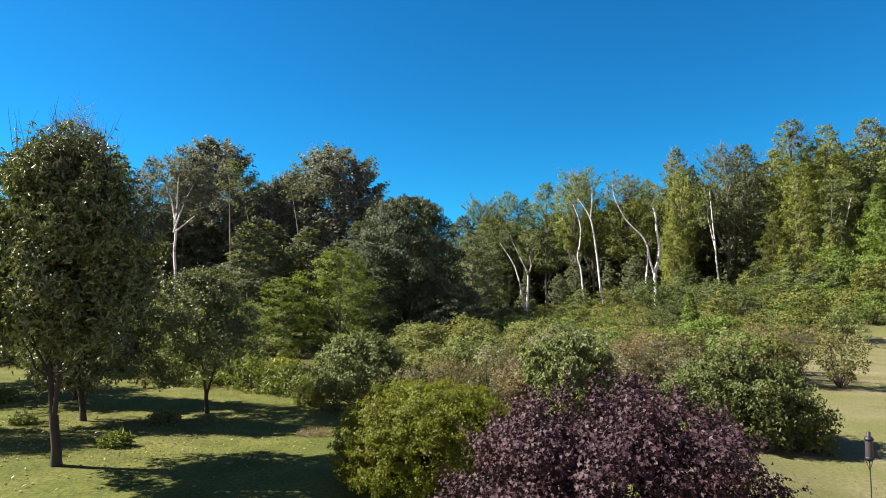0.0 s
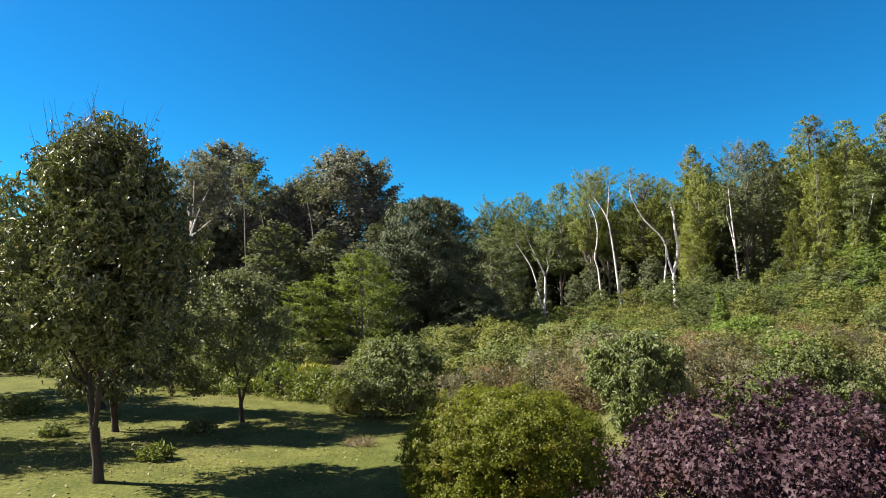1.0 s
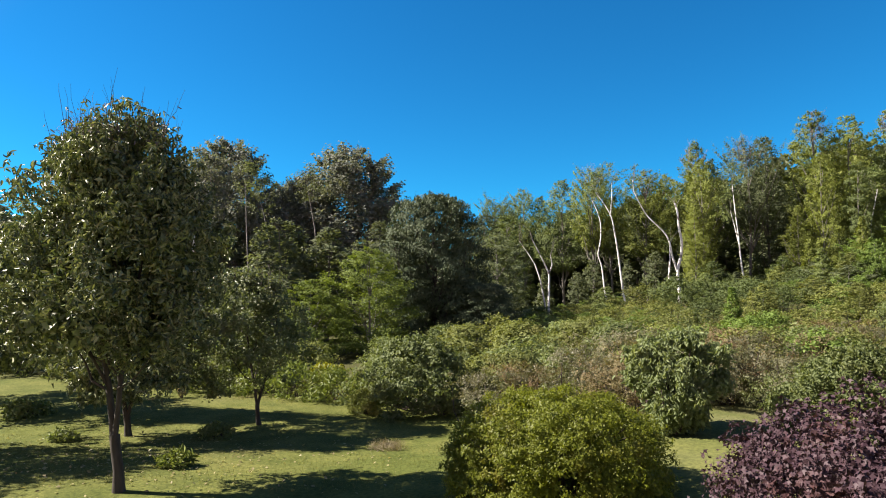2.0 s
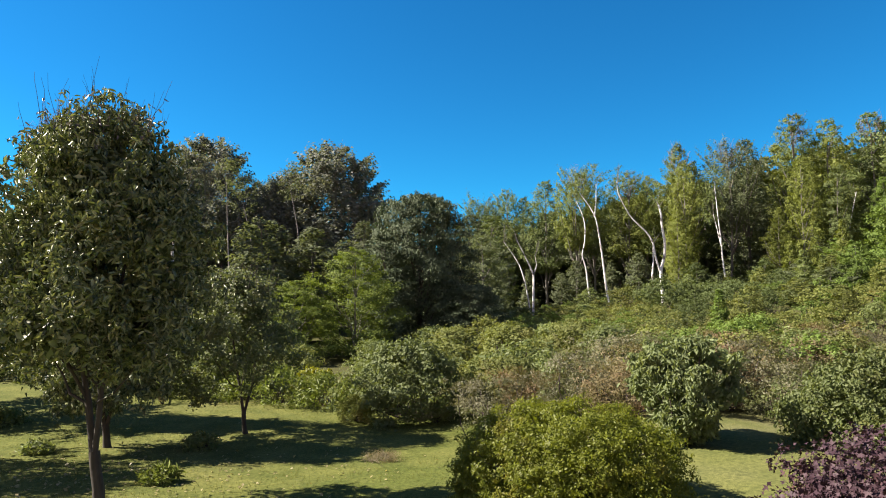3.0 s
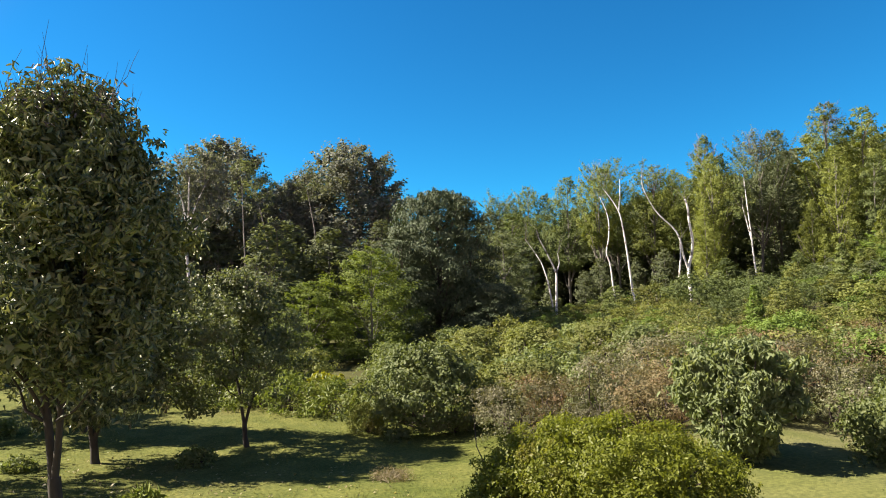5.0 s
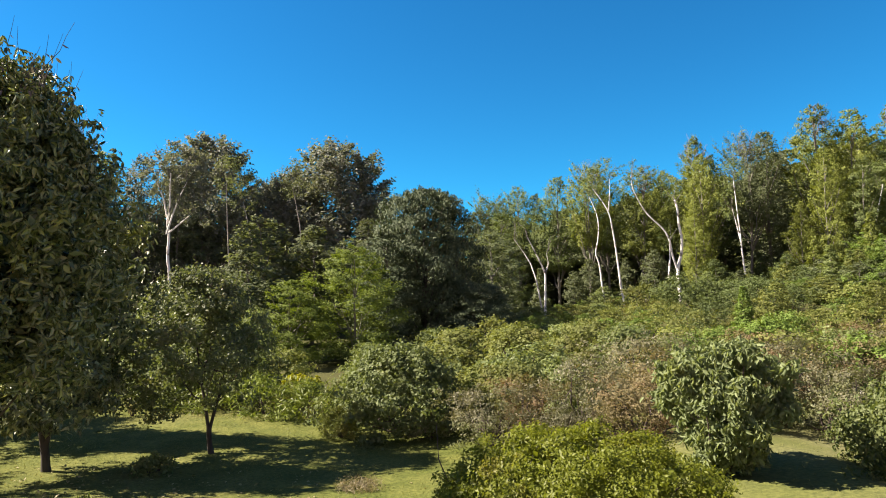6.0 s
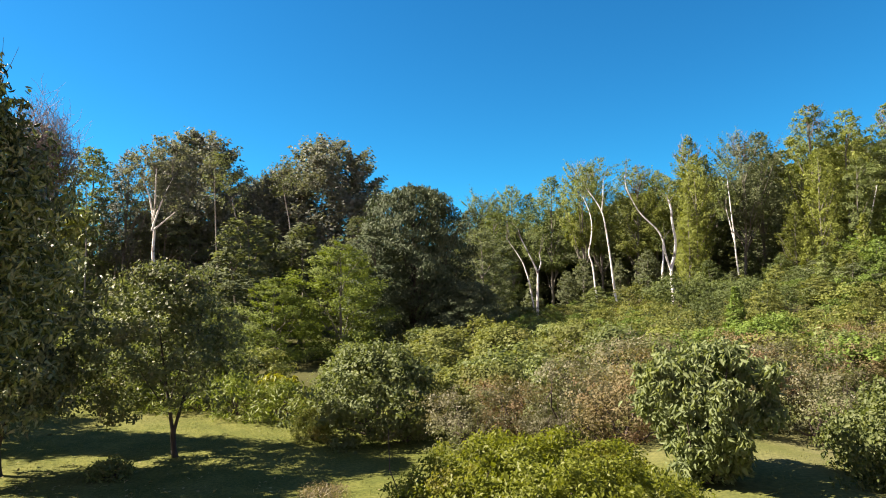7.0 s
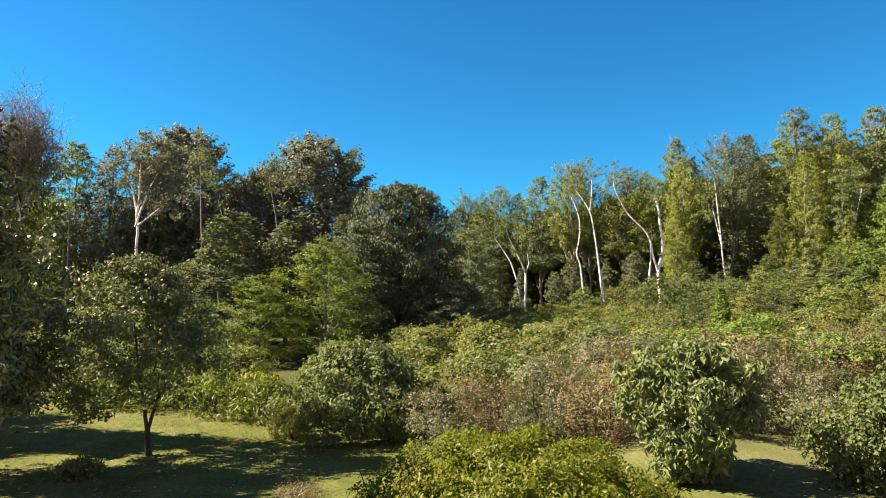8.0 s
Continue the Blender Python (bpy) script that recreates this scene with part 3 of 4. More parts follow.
leaf_shrub("rounded_shrub", -0.52, 10.75, "dense rounded yellow-green shrub tinged with bronze", GOLD_SHRUB, 21, 1.52, 1.56, 88000, 0.043, 0.021,
           kind="pillow", clumps=620, clump=0.095, shell=0.88, lobes=0.05, stems=16, squash=0.95, loose=0.5, droop=-0.3, core=9000)
leaf_shrub("purple_maple_shrub", 1.42, 5.95, "low spreading maple shrub with dark purple leaves", PURPLE, 22, 1.9, 1.42, 56000, 0.037, 0.022, fine="lobed",
           kind="pillow", clumps=330, clump=0.15, shell=0.8, lobes=0.13, stems=14, loose=0.6, droop=0.45, core=15000)
leaf_shrub("broadleaf_shrub", 2.33, 13.95, "tall shrub with large drooping pale green leaves", BROADLEAF, 23, 1.98, 0.92, 15500, 0.104, 0.047,
           kind="tuft", fine=True, clumps=220, clump=0.18, shell=0.68, foot=0.15, stems=8, droop=1.0, loose=0.85, lobes=0.18, spread=0.2)
leaf_shrub("dark_leaved_shrub", 5.95, 13.95, "broad shrub with dark glossy leaves beside the dry lawn", DARKBUSH, 24, 1.75, 1.78, 30000, 0.074, 0.043,
           kind="mound", fine=True, clumps=230, clump=0.17, shell=0.75, foot=0.12, stems=14, squash=0.85, droop=0.5, core=2500, loose=0.6)
leaf_shrub("lawn_edge_shrub", -3.4, 20.6, "large loose green shrub at the edge of the lawn", SHRUB_GREEN, 25, 2.15, 1.8, 19000, 0.105, 0.062,
           kind="dome", clumps=130, clump=0.2, shell=0.6, foot=0.1, stems=12, lobes=0.22, loose=0.55)
leaf_shrub("lawn_edge_shrub", -0.2, 22.6, "loose green shrub behind the brushwood", SHRUB_GREEN, 26, 1.45, 1.4, 7000, 0.1, 0.06, kind="egg", clumps=90, clump=0.22, shell=0.6, lobes=0.22)
leaf_shrub("low_bush", -4.9, 20.0, "low fuzzy olive-grey bush on the lawn's edge", MEADOW, 27, 0.7, 0.55, 9000, 0.06, 0.014, clumps=90, clump=0.2, loose=0.8, droop=-0.5)
leaf_shrub("low_bush", -2.65, 19.7, "low reddish-grey bush in front of the loose green shrub", GREYBRUSH, 28, 0.7, 0.6, 8000, 0.06, 0.015, clumps=90, clump=0.2, loose=0.8, droop=-0.5)
leaf_shrub("autumn_shrub", 13.6, 22.9, "small thin-stemmed shrub with orange-green leaves on dry lawn", AUTUMN, 29, 1.8, 1.0, 3600, 0.085, 0.05, kind="vase", clumps=50, clump=0.24, shell=0.4, stems=16, foot=0.4, lobes=0.25)
leaf_shrub("leafy_perennial", -7.36, 13.05, "clump of long pale green strap leaves on the lawn", WEED, 30, 0.2, 0.3, 380, 0.15, 0.032, fine=True, clumps=40, clump=0.3, loose=0.9, droop=-0.3, category="plant", stems=6)
leaf_shrub("leafy_perennial", -8.05, 16.55, "dark low leafy plant in the tree's shadow", DARKBUSH, 31, 0.28, 0.42, 900, 0.08, 0.04, fine=True, clumps=40, clump=0.3, category="plant", stems=6)
leaf_shrub("leafy_perennial", -15.0, 19.5, "low spread of broad leaves on the lawn", DARKBUSH, 32, 0.38, 0.7, 1000, 0.13, 0.065, clumps=40, clump=0.3, category="plant", stems=6)
leaf_shrub("leafy_perennial", -11.4, 15.8, "low dark leafy plant beside the cherry trees", DARKBUSH, 33, 0.25, 0.32, 600, 0.09, 0.045, clumps=40, clump=0.3, category="plant", stems=6)
leaf_shrub("leafy_perennial", 7.2, 12.9, "low pale yellow-green leaves at the foot of the dark shrub", WEED, 35, 0.7, 0.28, 260, 0.13, 0.06, fine=True, clumps=30, clump=0.32, category="plant", stems=5)
leaf_shrub("dry_tuft", -3.68, 15.4, "flat tuft of dry straw-coloured grass on the lawn", STRAW, 34, 0.06, 0.42, 1300, 0.09, 0.01, clumps=40, clump=0.3, loose=0.5, droop=-0.15, category="plant", stems=2)


# ---- meadow ----
def set_leaf(root, material):
    for c in root.children:
        if c.name.startswith(("crown", "foliage")):
            c.material_slots[0].link = "OBJECT"
            c.material_slots[0].material = material


class Stock:
    """A few grown forms of one kind of plant, set out again and again."""

    def __init__(self, forms):
        self.forms, self.used, self.turn = forms, set(), 0

    def put(self, x, y, spin, wide, tall, material=None, label="", sink=0.0, form=None):
        k = self.turn % len(self.forms) if form is None else form
        self.turn += 1
        m = Matrix.LocRotScale((x, y, hgt(x, y) - sink), Euler((0, 0, spin)), (wide, wide, tall))
        ob = self.forms[k]
        if k in self.used:
            ob = copy_thing(ob, m)
            ob.scale = (wide, wide, tall)
            for c in [c for c in ob.children if c.name.startswith("bare_top")]:
                bpy.data.objects.remove(c)
        else:
            self.used.add(k)
            ob.matrix_basis = m
        if material:
            set_leaf(ob, material)
        if label:
            tagged(ob, label)
        return ob


bushes = Stock([leaf_shrub("meadow_shrub", 0, 0, "leafy green meadow shrub", MEADOW, 40 + k, 1.0, 0.75, 5200, 0.055, 0.035, kind=("egg", "dome")[k % 2], fine="far",
                           clumps=60, clump=0.24, shell=0.5, stems=8, lobes=0.25, loose=0.35, group="meadow shrubs") for k in range(4)])
far_bushes = Stock([leaf_shrub("meadow_shrub", 0, 0, "leafy green hillside shrub", MEADOW, 70 + k, 1.0, 0.75, 2900, 0.05, 0.04, kind=("egg", "dome", "vase")[k % 3],
                               clumps=56, clump=0.21, shell=0.4, stems=4, lobes=0.4, fine="far", loose=0.6, droop=0.0, group="meadow shrubs") for k in range(4)])


def wood_form(name, seed, kind, half, count, length, width, foot, boughs, climb=0.5, fan=0.3, thick=0.05, bark=GREYBARK, radius=0.012, limbs=10, lobes=0.25, label="tall leafy woodland tree", category="tree", sag=0.1, tilt=0.5, inner=0.3, droop=0.1, loose=0.4, twigs=9, split=False):
    """A woodland tree of height 1 m, to be set out at its true size."""
    r = np.random.default_rng(seed)
    root = thing(name, 0, 0, 0, label, category, "woodland trees")
    at, out, tip = sprays(r, count, half, 1 - foot, kind, boughs, climb, fan, thick, inner, lobes, sag, tilt, twigs)
    shift = np.array([0, 0, foot])
    # a stem to the top, with limbs that climb to some of the sprays
    stem = bend(r, (0, 0, -0.03), (0, 0, 0.93), 9, 0.015)
    pieces = [tube(stem, np.linspace(radius, radius * 0.2, 9), 7)]
    for end in tip[r.choice(len(tip), limbs, replace=False)] * np.array([0.85, 0.85, 1]) + shift:
        low = max(end[2] - 1.6 * math.hypot(end[0], end[1]) - 0.04, 0.15 * end[2])
        start = np.array([np.interp(low, stem[:, 2], stem[:, 0]), np.interp(low, stem[:, 2], stem[:, 1]), low])
        pieces.append(tube(bend(r, start, end, 5, 0.06), radius * np.linspace(0.42, 0.1, 5), 5))
    if split:
        for v, f in pieces[1:]:
            part("limb", mesh_of("limb", v, [f]), bark, root, smooth=True)
        pieces = pieces[:1]
    part("trunk", mesh_of("trunk", *joined(pieces)), bark, root, smooth=True)
    v, f = leaves(r, at + shift, out, length, width, "far", loose, droop)
    part("crown", mesh_of("crown", v, [f]), GREEN_FOREST, root)
    return root


saplings = Stock([wood_form("sapling", 160 + k, ("cone", "egg", "column")[k], 0.3, 6400, 0.03, 0.021, 0.02, 70, climb=0.4, fan=0.4, thick=0.07, radius=0.01, label="young leafy tree on the hillside") for k in range(3)])
brush = Stock([leaf_shrub("brushwood", 0, 0, "thin-leaved brown and pink brushwood", GREYBRUSH, 50 + k, 1.0, 0.75, 9000, 0.036, 0.019, kind="vase", fine="far",
                          clumps=70, clump=0.24, shell=0.4, stems=14, lobes=0.3, loose=0.4, droop=-0.3, bark=TWIG, group="brushwood") for k in range(3)])
rng = np.random.default_rng(5)
KINDS = {"m": (bushes, MEADOW, "leafy yellow-green meadow shrub"), "b": (bushes, BRIGHT, "bright green leafy shrub on the hillside"),
         "w": (bushes, SHADED_SHRUB, "blue-green leafy shrub below the wood, its leaves darkened for shade"), "d": (bushes, DARKBUSH, "dark green leafy shrub in the meadow"), "g": (brush, GREYBRUSH, "grey-brown thin brushwood in the meadow"),
         "r": (brush, RUSSET, "russet and pink brushwood with some autumn leaves")}
NEAR_ROW = [
    ("g", -1.1, 18.4, 1.3), ("r", -0.2, 18.9, 1.3), ("g", 0.6, 17.6, 1.0), ("g", 1.3, 18.8, 1.6), ("r", 1.9, 17.4, 1.3), ("d", 0.9, 20.6, 1.3),
    ("m", -0.4, 20.8, 1.5), ("r", 3.2, 19.4, 1.6), ("g", 4.3, 18.4, 1.6), ("r", 5.4, 19.0, 1.7), ("g", 6.3, 19.0, 1.6), ("g", 6.6, 20.8, 1.7),
    ("r", 7.3, 22.9, 1.8), ("r", 10.4, 22.9, 1.6), ("m", 11.2, 23.2, 1.8), ("g", 12.6, 25.0, 1.8), ("r", 13.2, 27.0, 1.9), ("g", 6.4, 17.4, 1.4),
]
for kind, x, y, high in NEAR_ROW:
    stock, material, label = KINDS[kind]
    stock.put(x, y, rng.uniform(0, 6.28), high * rng.uniform(0.95, 1.2), high, material, label)
# the open meadow behind, from the lawn to the wood's edge
for y0 in np.concatenate([np.arange(22.5, 40, 3.4), np.arange(42, 80, 4.6)]):
    for x0 in np.arange(-1.5 - 0.02 * y0, 8 + 0.62 * y0, 2.4 + 0.022 * y0):
        x, y = x0 + rng.uniform(-0.9, 0.9), y0 + rng.uniform(-1.3, 1.3)
        if x > 11 and y < 24 + 0.62 * x:
            continue
        if x > 13 + (y - 24) * 0.95 and y < 42:
            continue
        high = rng.uniform(0.9, 1.6) + 0.014 * y
        tall = y > 40 and x > 0.33 * y and rng.uniform() < 0.42
        if y > 50 and x < 0.36 * y:
            high = min(high, 1.35)
        kind = rng.choice(list("mmmmbdgr" if y < 34 and x < 9 else "mmmmbbbbd"))
        # most shrubs in this belt take the leaf colour darkened for shade
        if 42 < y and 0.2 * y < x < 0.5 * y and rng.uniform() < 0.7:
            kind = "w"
        stock, material, label = KINDS[kind]
        if tall:
            saplings.put(x, y, rng.uniform(0, 6.28), high * rng.uniform(1.9, 2.6), high * rng.uniform(1.6, 2.2), material, "young light-green tree on the hillside")
            continue
        if y > 36:
            stock = far_bushes
        stock.put(x, y, rng.uniform(0, 6.28), high * rng.uniform(0.95, 1.45), high, material, label)


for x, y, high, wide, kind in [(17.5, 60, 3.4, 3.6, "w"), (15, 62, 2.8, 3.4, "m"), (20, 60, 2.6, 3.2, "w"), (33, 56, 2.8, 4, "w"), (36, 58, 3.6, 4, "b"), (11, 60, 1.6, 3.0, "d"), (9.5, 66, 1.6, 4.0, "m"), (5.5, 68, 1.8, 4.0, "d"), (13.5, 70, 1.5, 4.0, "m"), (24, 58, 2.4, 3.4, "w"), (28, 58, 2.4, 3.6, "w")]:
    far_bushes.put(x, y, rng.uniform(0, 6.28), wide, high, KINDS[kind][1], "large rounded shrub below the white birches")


# ---- lawn's far edge: ferns, goldenrod and a hedge ----
for k, (x, y, high, wide) in enumerate([(-6.4, 22.6, 0.9, 1.1), (-7.8, 23.0, 1.0, 1.2), (-9.2, 23.8, 0.9, 1.2), (-5.0, 22.4, 0.9, 1.0), (-10.7, 24.3, 1.0, 1.2)]):
    leaf_shrub("fern_clump", x, y, "clump of yellow-green and russet ferns along the lawn", FERN, 60 + k, high, wide, 2200, 0.17, 0.04, clumps=45, clump=0.28, loose=1.0, droop=0.2, category="fern", group="ferns")
for k, (x, y) in enumerate([(-6.7, 23.9), (-7.3, 24.4)]):
    root = leaf_shrub("goldenrod", x, y, "goldenrod topped with bright yellow flowers", MEADOW, 66 + k, 1.0, 0.5, 1200, 0.1, 0.026, kind="column", clumps=40, clump=0.3, category="wildflower", group="goldenrod")
    r2 = np.random.default_rng(80 + k)
    for _ in range(14):
        a, q = r2.uniform(0, 6.28), 0.4 * math.sqrt(r2.uniform(0, 1))
        at, out, _ = crown(r2, 150, 0.05, 0.07, "dome", 8, 0.5, 0.0)
        v, f = leaves(r2, at + np.array([q * math.cos(a), q * math.sin(a), r2.uniform(0.8, 1.0)]), out, 0.06, 0.045)
        part("flower_head", mesh_of("flower_head", v, [f]), FLOWER, root, "bright yellow flower head")
for x, y, high, kind in [(-12.3, 25.2, 1.9, "d"), (-14.6, 26.6, 2.1, "d"), (-17.0, 28.0, 2.2, "m"), (-19.6, 28.8, 2.3, "d"), (-22.5, 29.5, 2.4, "d"), (-25.5, 30.5, 2.5, "d"),
                         (-10.2, 26.2, 1.8, "d"), (-8.6, 27.6, 1.6, "m"), (-5.0, 26.6, 1.5, "d"), (-3.4, 27.0, 1.4, "d"), (-29, 31, 3, "d"), (-11.6, 28.5, 3.0, "d"),
                         (-14.5, 30, 3.2, "d"), (-5.6, 30.2, 1.6, "d"), (-2.6, 31.5, 1.5, "d")]:
    stock, material, label = KINDS[kind]
    stock.put(x, y, rng.uniform(0, 6.28), high * 1.1, high, material, "dense dark green bush along the lawn's far edge" if kind == "d" else label)


# ---- wood ----
full = Stock([wood_form("broadleaf_tree", 100 + k, ("column", "egg", "column", "egg", "bell")[k], 0.2, 17500, 0.0114, 0.009, 0.04, (150, 130, 170, 120, 140)[k], climb=(0.3, 0.6, 0.2, 0.5, 0.35)[k], fan=0.34, lobes=0.26) for k in range(5)])
inner = Stock([wood_form("broadleaf_tree", 105 + k, ("column", "egg")[k], 0.2, 9000, 0.02, 0.016, 0.06, 80, climb=0.5, fan=0.45, thick=0.1, lobes=0.2) for k in range(2)])
canopy = Stock([wood_form("broadleaf_tree", 107 + k, ("egg", "column", "vase")[k], 0.2, 17500, 0.0104, 0.0084, (0.34, 0.28, 0.4)[k], (120, 140, 110)[k], climb=(0.9, 0.6, 1.1)[k], fan=0.34, thick=0.07, lobes=0.28, limbs=16) for k in range(3)])
airy = Stock([wood_form("poplar", 110 + k, "egg", 0.27, 60000, 0.0136, 0.0107, 0.14, 135, climb=0.7, fan=0.36, thick=0.12, lobes=0.2, limbs=22, radius=0.013, loose=0.6, split=True) for k in range(2)])
feathery = Stock([wood_form("locust_tree", 115 + k, ("egg", "bell")[k], 0.36, 26000, 0.017, 0.0105, 0.03, 105, climb=0.5, fan=0.36, thick=0.045, lobes=0.34, sag=0.12, limbs=14) for k in range(2)])


conifer = Stock([wood_form("spruce", 130, "spruce", 0.38, 76000, 0.0165, 0.0068, 0.01, 230, climb=-0.4, fan=0.2, thick=0.05, bark=BARK, radius=0.018, limbs=30, lobes=0.14, label="dark green dense spruce", sag=-0.04, tilt=0.75, inner=0.3, droop=1.2, loose=0.45, twigs=12)])


def bare_top(root, top, wide, high, seed, count=34):
    """A spray of thin leafless twigs over a tree's crown; top, wide and high in metres."""
    r = np.random.default_rng(seed)
    spray = []
    for _ in range(count):
        a, q = r.uniform(0, 6.28), r.uniform(0, 1) ** 0.7
        away = q * wide * 0.5 * np.array([math.cos(a), math.sin(a)])
        foot = np.array([*(away * 0.45), top - high * r.uniform(1.1, 1.6)])
        end = np.array([*away, top - high * (0.75 * q ** 1.3 + r.uniform(0, 0.35))])
        line = bend(r, foot, end, 5, 0.1)
        spray.append(tube(line, np.linspace(0.024, 0.008, 5), 3))
        for _ in range(4):
            k = r.integers(2, 5)
            tip = line[k] + r.normal(0, 0.1, 3) * high + np.array([0, 0, 0.1 * high])
            spray.append(tube(bend(r, line[k], tip, 3, 0.1), np.linspace(0.015, 0.007, 3), 3))
    scale = root.matrix_basis.to_scale()
    v, f = joined(spray)
    v = v / np.array([scale.x, scale.y, scale.z])
    part("bare_top", mesh_of("bare_top", v, f), PINK_TWIG, root, "leafless reddish-grey twigs")


def set_tree(stock, x, y, top, wide, material, label, form=None):
    """A tree at x, y whose tip reaches the height top and whose crown is wide metres across."""
    tall = (top - hgt(x, y)) * 1.02
    natural = {"broadleaf_tree": 0.46, "poplar": 0.6, "locust_tree": 0.76, "spruce": 0.78}[stock.forms[0].name.split(".")[0]]
    return stock.put(x, y, rng.uniform(0, 6.28), 1.18 * wide / natural, tall, material, label, form=form)


# the skyline from west to east
bare_top(set_tree(canopy, -28.9, 44, 14.8, 4.8, POPLAR, "thin birch with a sparse dry top"), 17.3 - hgt(-28.9, 44), 5.4, 4.8, 170, 300)
set_tree(canopy, -31.6, 60, 16.6, 6.0, POPLAR, "slender olive-grey tree beside the white birch")
set_tree(full, -35, 60, 17.1, 7, GREEN_FOREST, "tall woodland tree with olive leaves")
set_tree(full, -38, 55, 16.0, 8, DARK_FOREST, "dark woodland tree behind the lawn")
set_tree(airy, -27.4, 66, 19.8, 10.6, POPLAR, "tall poplar with an open grey-green crown")
set_tree(airy, -14.9, 70, 19.9, 12.8, POPLAR, "broad poplar with an open grey-green crown")
set_tree(airy, -24.4, 75, 16.8, 8, POPLAR, "poplar in the second row of the wood")
set_tree(airy, -19.5, 68, 16.5, 8, POPLAR, "poplar in the second row of the wood")
set_tree(conifer, -4.2, 45, 10.7, 7.8, SPRUCE, "dark green dense spruce at the wood's edge")
set_tree(conifer, -0.7, 43, 4.4, 4.6, SPRUCE, "low dark spruce with drooping boughs beside the tall one")
set_tree(feathery, -7.7, 38, 6.3, 4.9, LOCUST, "bright yellow-green locust tree in front of the dark wood")
set_tree(feathery, -10.7, 36, 4.4, 3.4, LOCUST, "bright yellow-green locust tree in front of the dark wood")
for x, y, top, wide, material in [
        (2.5, 95, 18.8, 6.5, GREEN_FOREST), (6.7, 95, 19.7, 6.5, GREEN_FOREST), (12.2, 92, 20.4, 8, GREEN_FOREST), (15.8, 88, 21.8, 7, YELLOW_FOREST),
        (22.7, 86, 20.6, 8, YELLOW_FOREST), (28.8, 84, 23.8, 7, YELLOW_FOREST), (34.5, 82, 24.0, 7, DARK_FOREST), (38.1, 84, 24.5, 7.5, DARK_FOREST),
        (42.2, 80, 26.7, 8, YELLOW_FOREST), (46.6, 80, 26.2, 7.5, YELLOW_FOREST), (52.1, 80, 27.0, 8.5, GREEN_FOREST), (58, 78, 28, 9, GREEN_FOREST), (64, 76, 28, 9, GREEN_FOREST)]:
    tree = set_tree(canopy if x < 36 else full, x, y, top, wide * 0.92, material, "tall yellowing woodland tree" if material is YELLOW_FOREST else "tall green woodland tree")
    if x in (15.8, 22.7, 28.8, 34.5, 42.2, 52.1):
        bare_top(tree, top + 1.0 - hgt(x, y), wide * 0.6, 3.0, 171 + int(x), 26)
for x, y, high, wide, material in [
        (26, 52, 2.2, 3.2, MEADOW), (30, 54, 2.8, 3.4, DARK_FOREST), (34, 51, 3.4, 3.6, MEADOW), (38, 54, 6.0, 4.2, BRIGHT), (42, 52, 5.6, 4.4, BRIGHT), (46, 55, 7.0, 4.6, BRIGHT),
        (50, 57, 7.5, 5, BRIGHT), (31, 61, 3.2, 3.0, DARK_FOREST), (37, 63, 7.0, 3.4, YELLOW_FOREST), (41, 60, 6.8, 4.5, BRIGHT), (22, 64, 3.4, 3.2, DARKBUSH), (26, 66, 3.0, 3.2, DARK_FOREST),
        (13, 68, 3.0, 3.4, DARKBUSH), (20, 70, 2.8, 3, DARKBUSH), (34.5, 68, 5.5, 3, YELLOW_FOREST), (44, 66, 9, 5, BRIGHT), (38, 46, 3.6, 3.6, BRIGHT), (43, 46, 4.6, 4, BRIGHT), (34, 44, 2.4, 3.4, MEADOW)]:
    saplings.put(x, y, rng.uniform(0, 6.28), wide / 0.62, high, material, "young light-green tree on the hillside")
for x, y, high in [(4.5, 80, 5.5), (8.5, 84, 6.0), (12.5, 82, 5.0), (15.0, 85, 6.5), (19.5, 84, 6.0), (22.5, 82, 6.5), (1.5, 76, 6.0), (26.5, 84, 7)]:
    saplings.put(x, y, rng.uniform(0, 6.28), high * 1.0, high, DARK_FOREST, "shaded young tree inside the wood")
for x, y, top, wide, material in [(4.6, 97, 18.0, 6, DARK_FOREST), (9.4, 96, 18.6, 6, GREEN_FOREST), (18.9, 90, 19.3, 6, GREEN_FOREST), (25.8, 88, 20.4, 6, YELLOW_FOREST), (31.4, 86, 21.8, 6, GREEN_FOREST),
                                  (44.6, 84, 25.0, 6, GREEN_FOREST), (49.6, 84, 25.4, 6, YELLOW_FOREST), (55.4, 82, 26.5, 6, GREEN_FOREST)]:
    set_tree(canopy, x, y, top, wide, material, "tall woodland tree between its neighbours")
# dark second row
for x in np.arange(-48, 72, 4.3):
    y = 92 + rng.uniform(-3, 6) + (8 if -6 < x < 40 else 0)
    top = (15 + rng.uniform(-2, 1.5)) if x < 12 else 17 + 0.17 * (x - 12) + rng.uniform(-2, 1.5)
    if -12 < x < 0:
        top -= 4
    set_tree(inner, x, y, top, 9.5, DARK_FOREST, "dark tree deep in the wood")
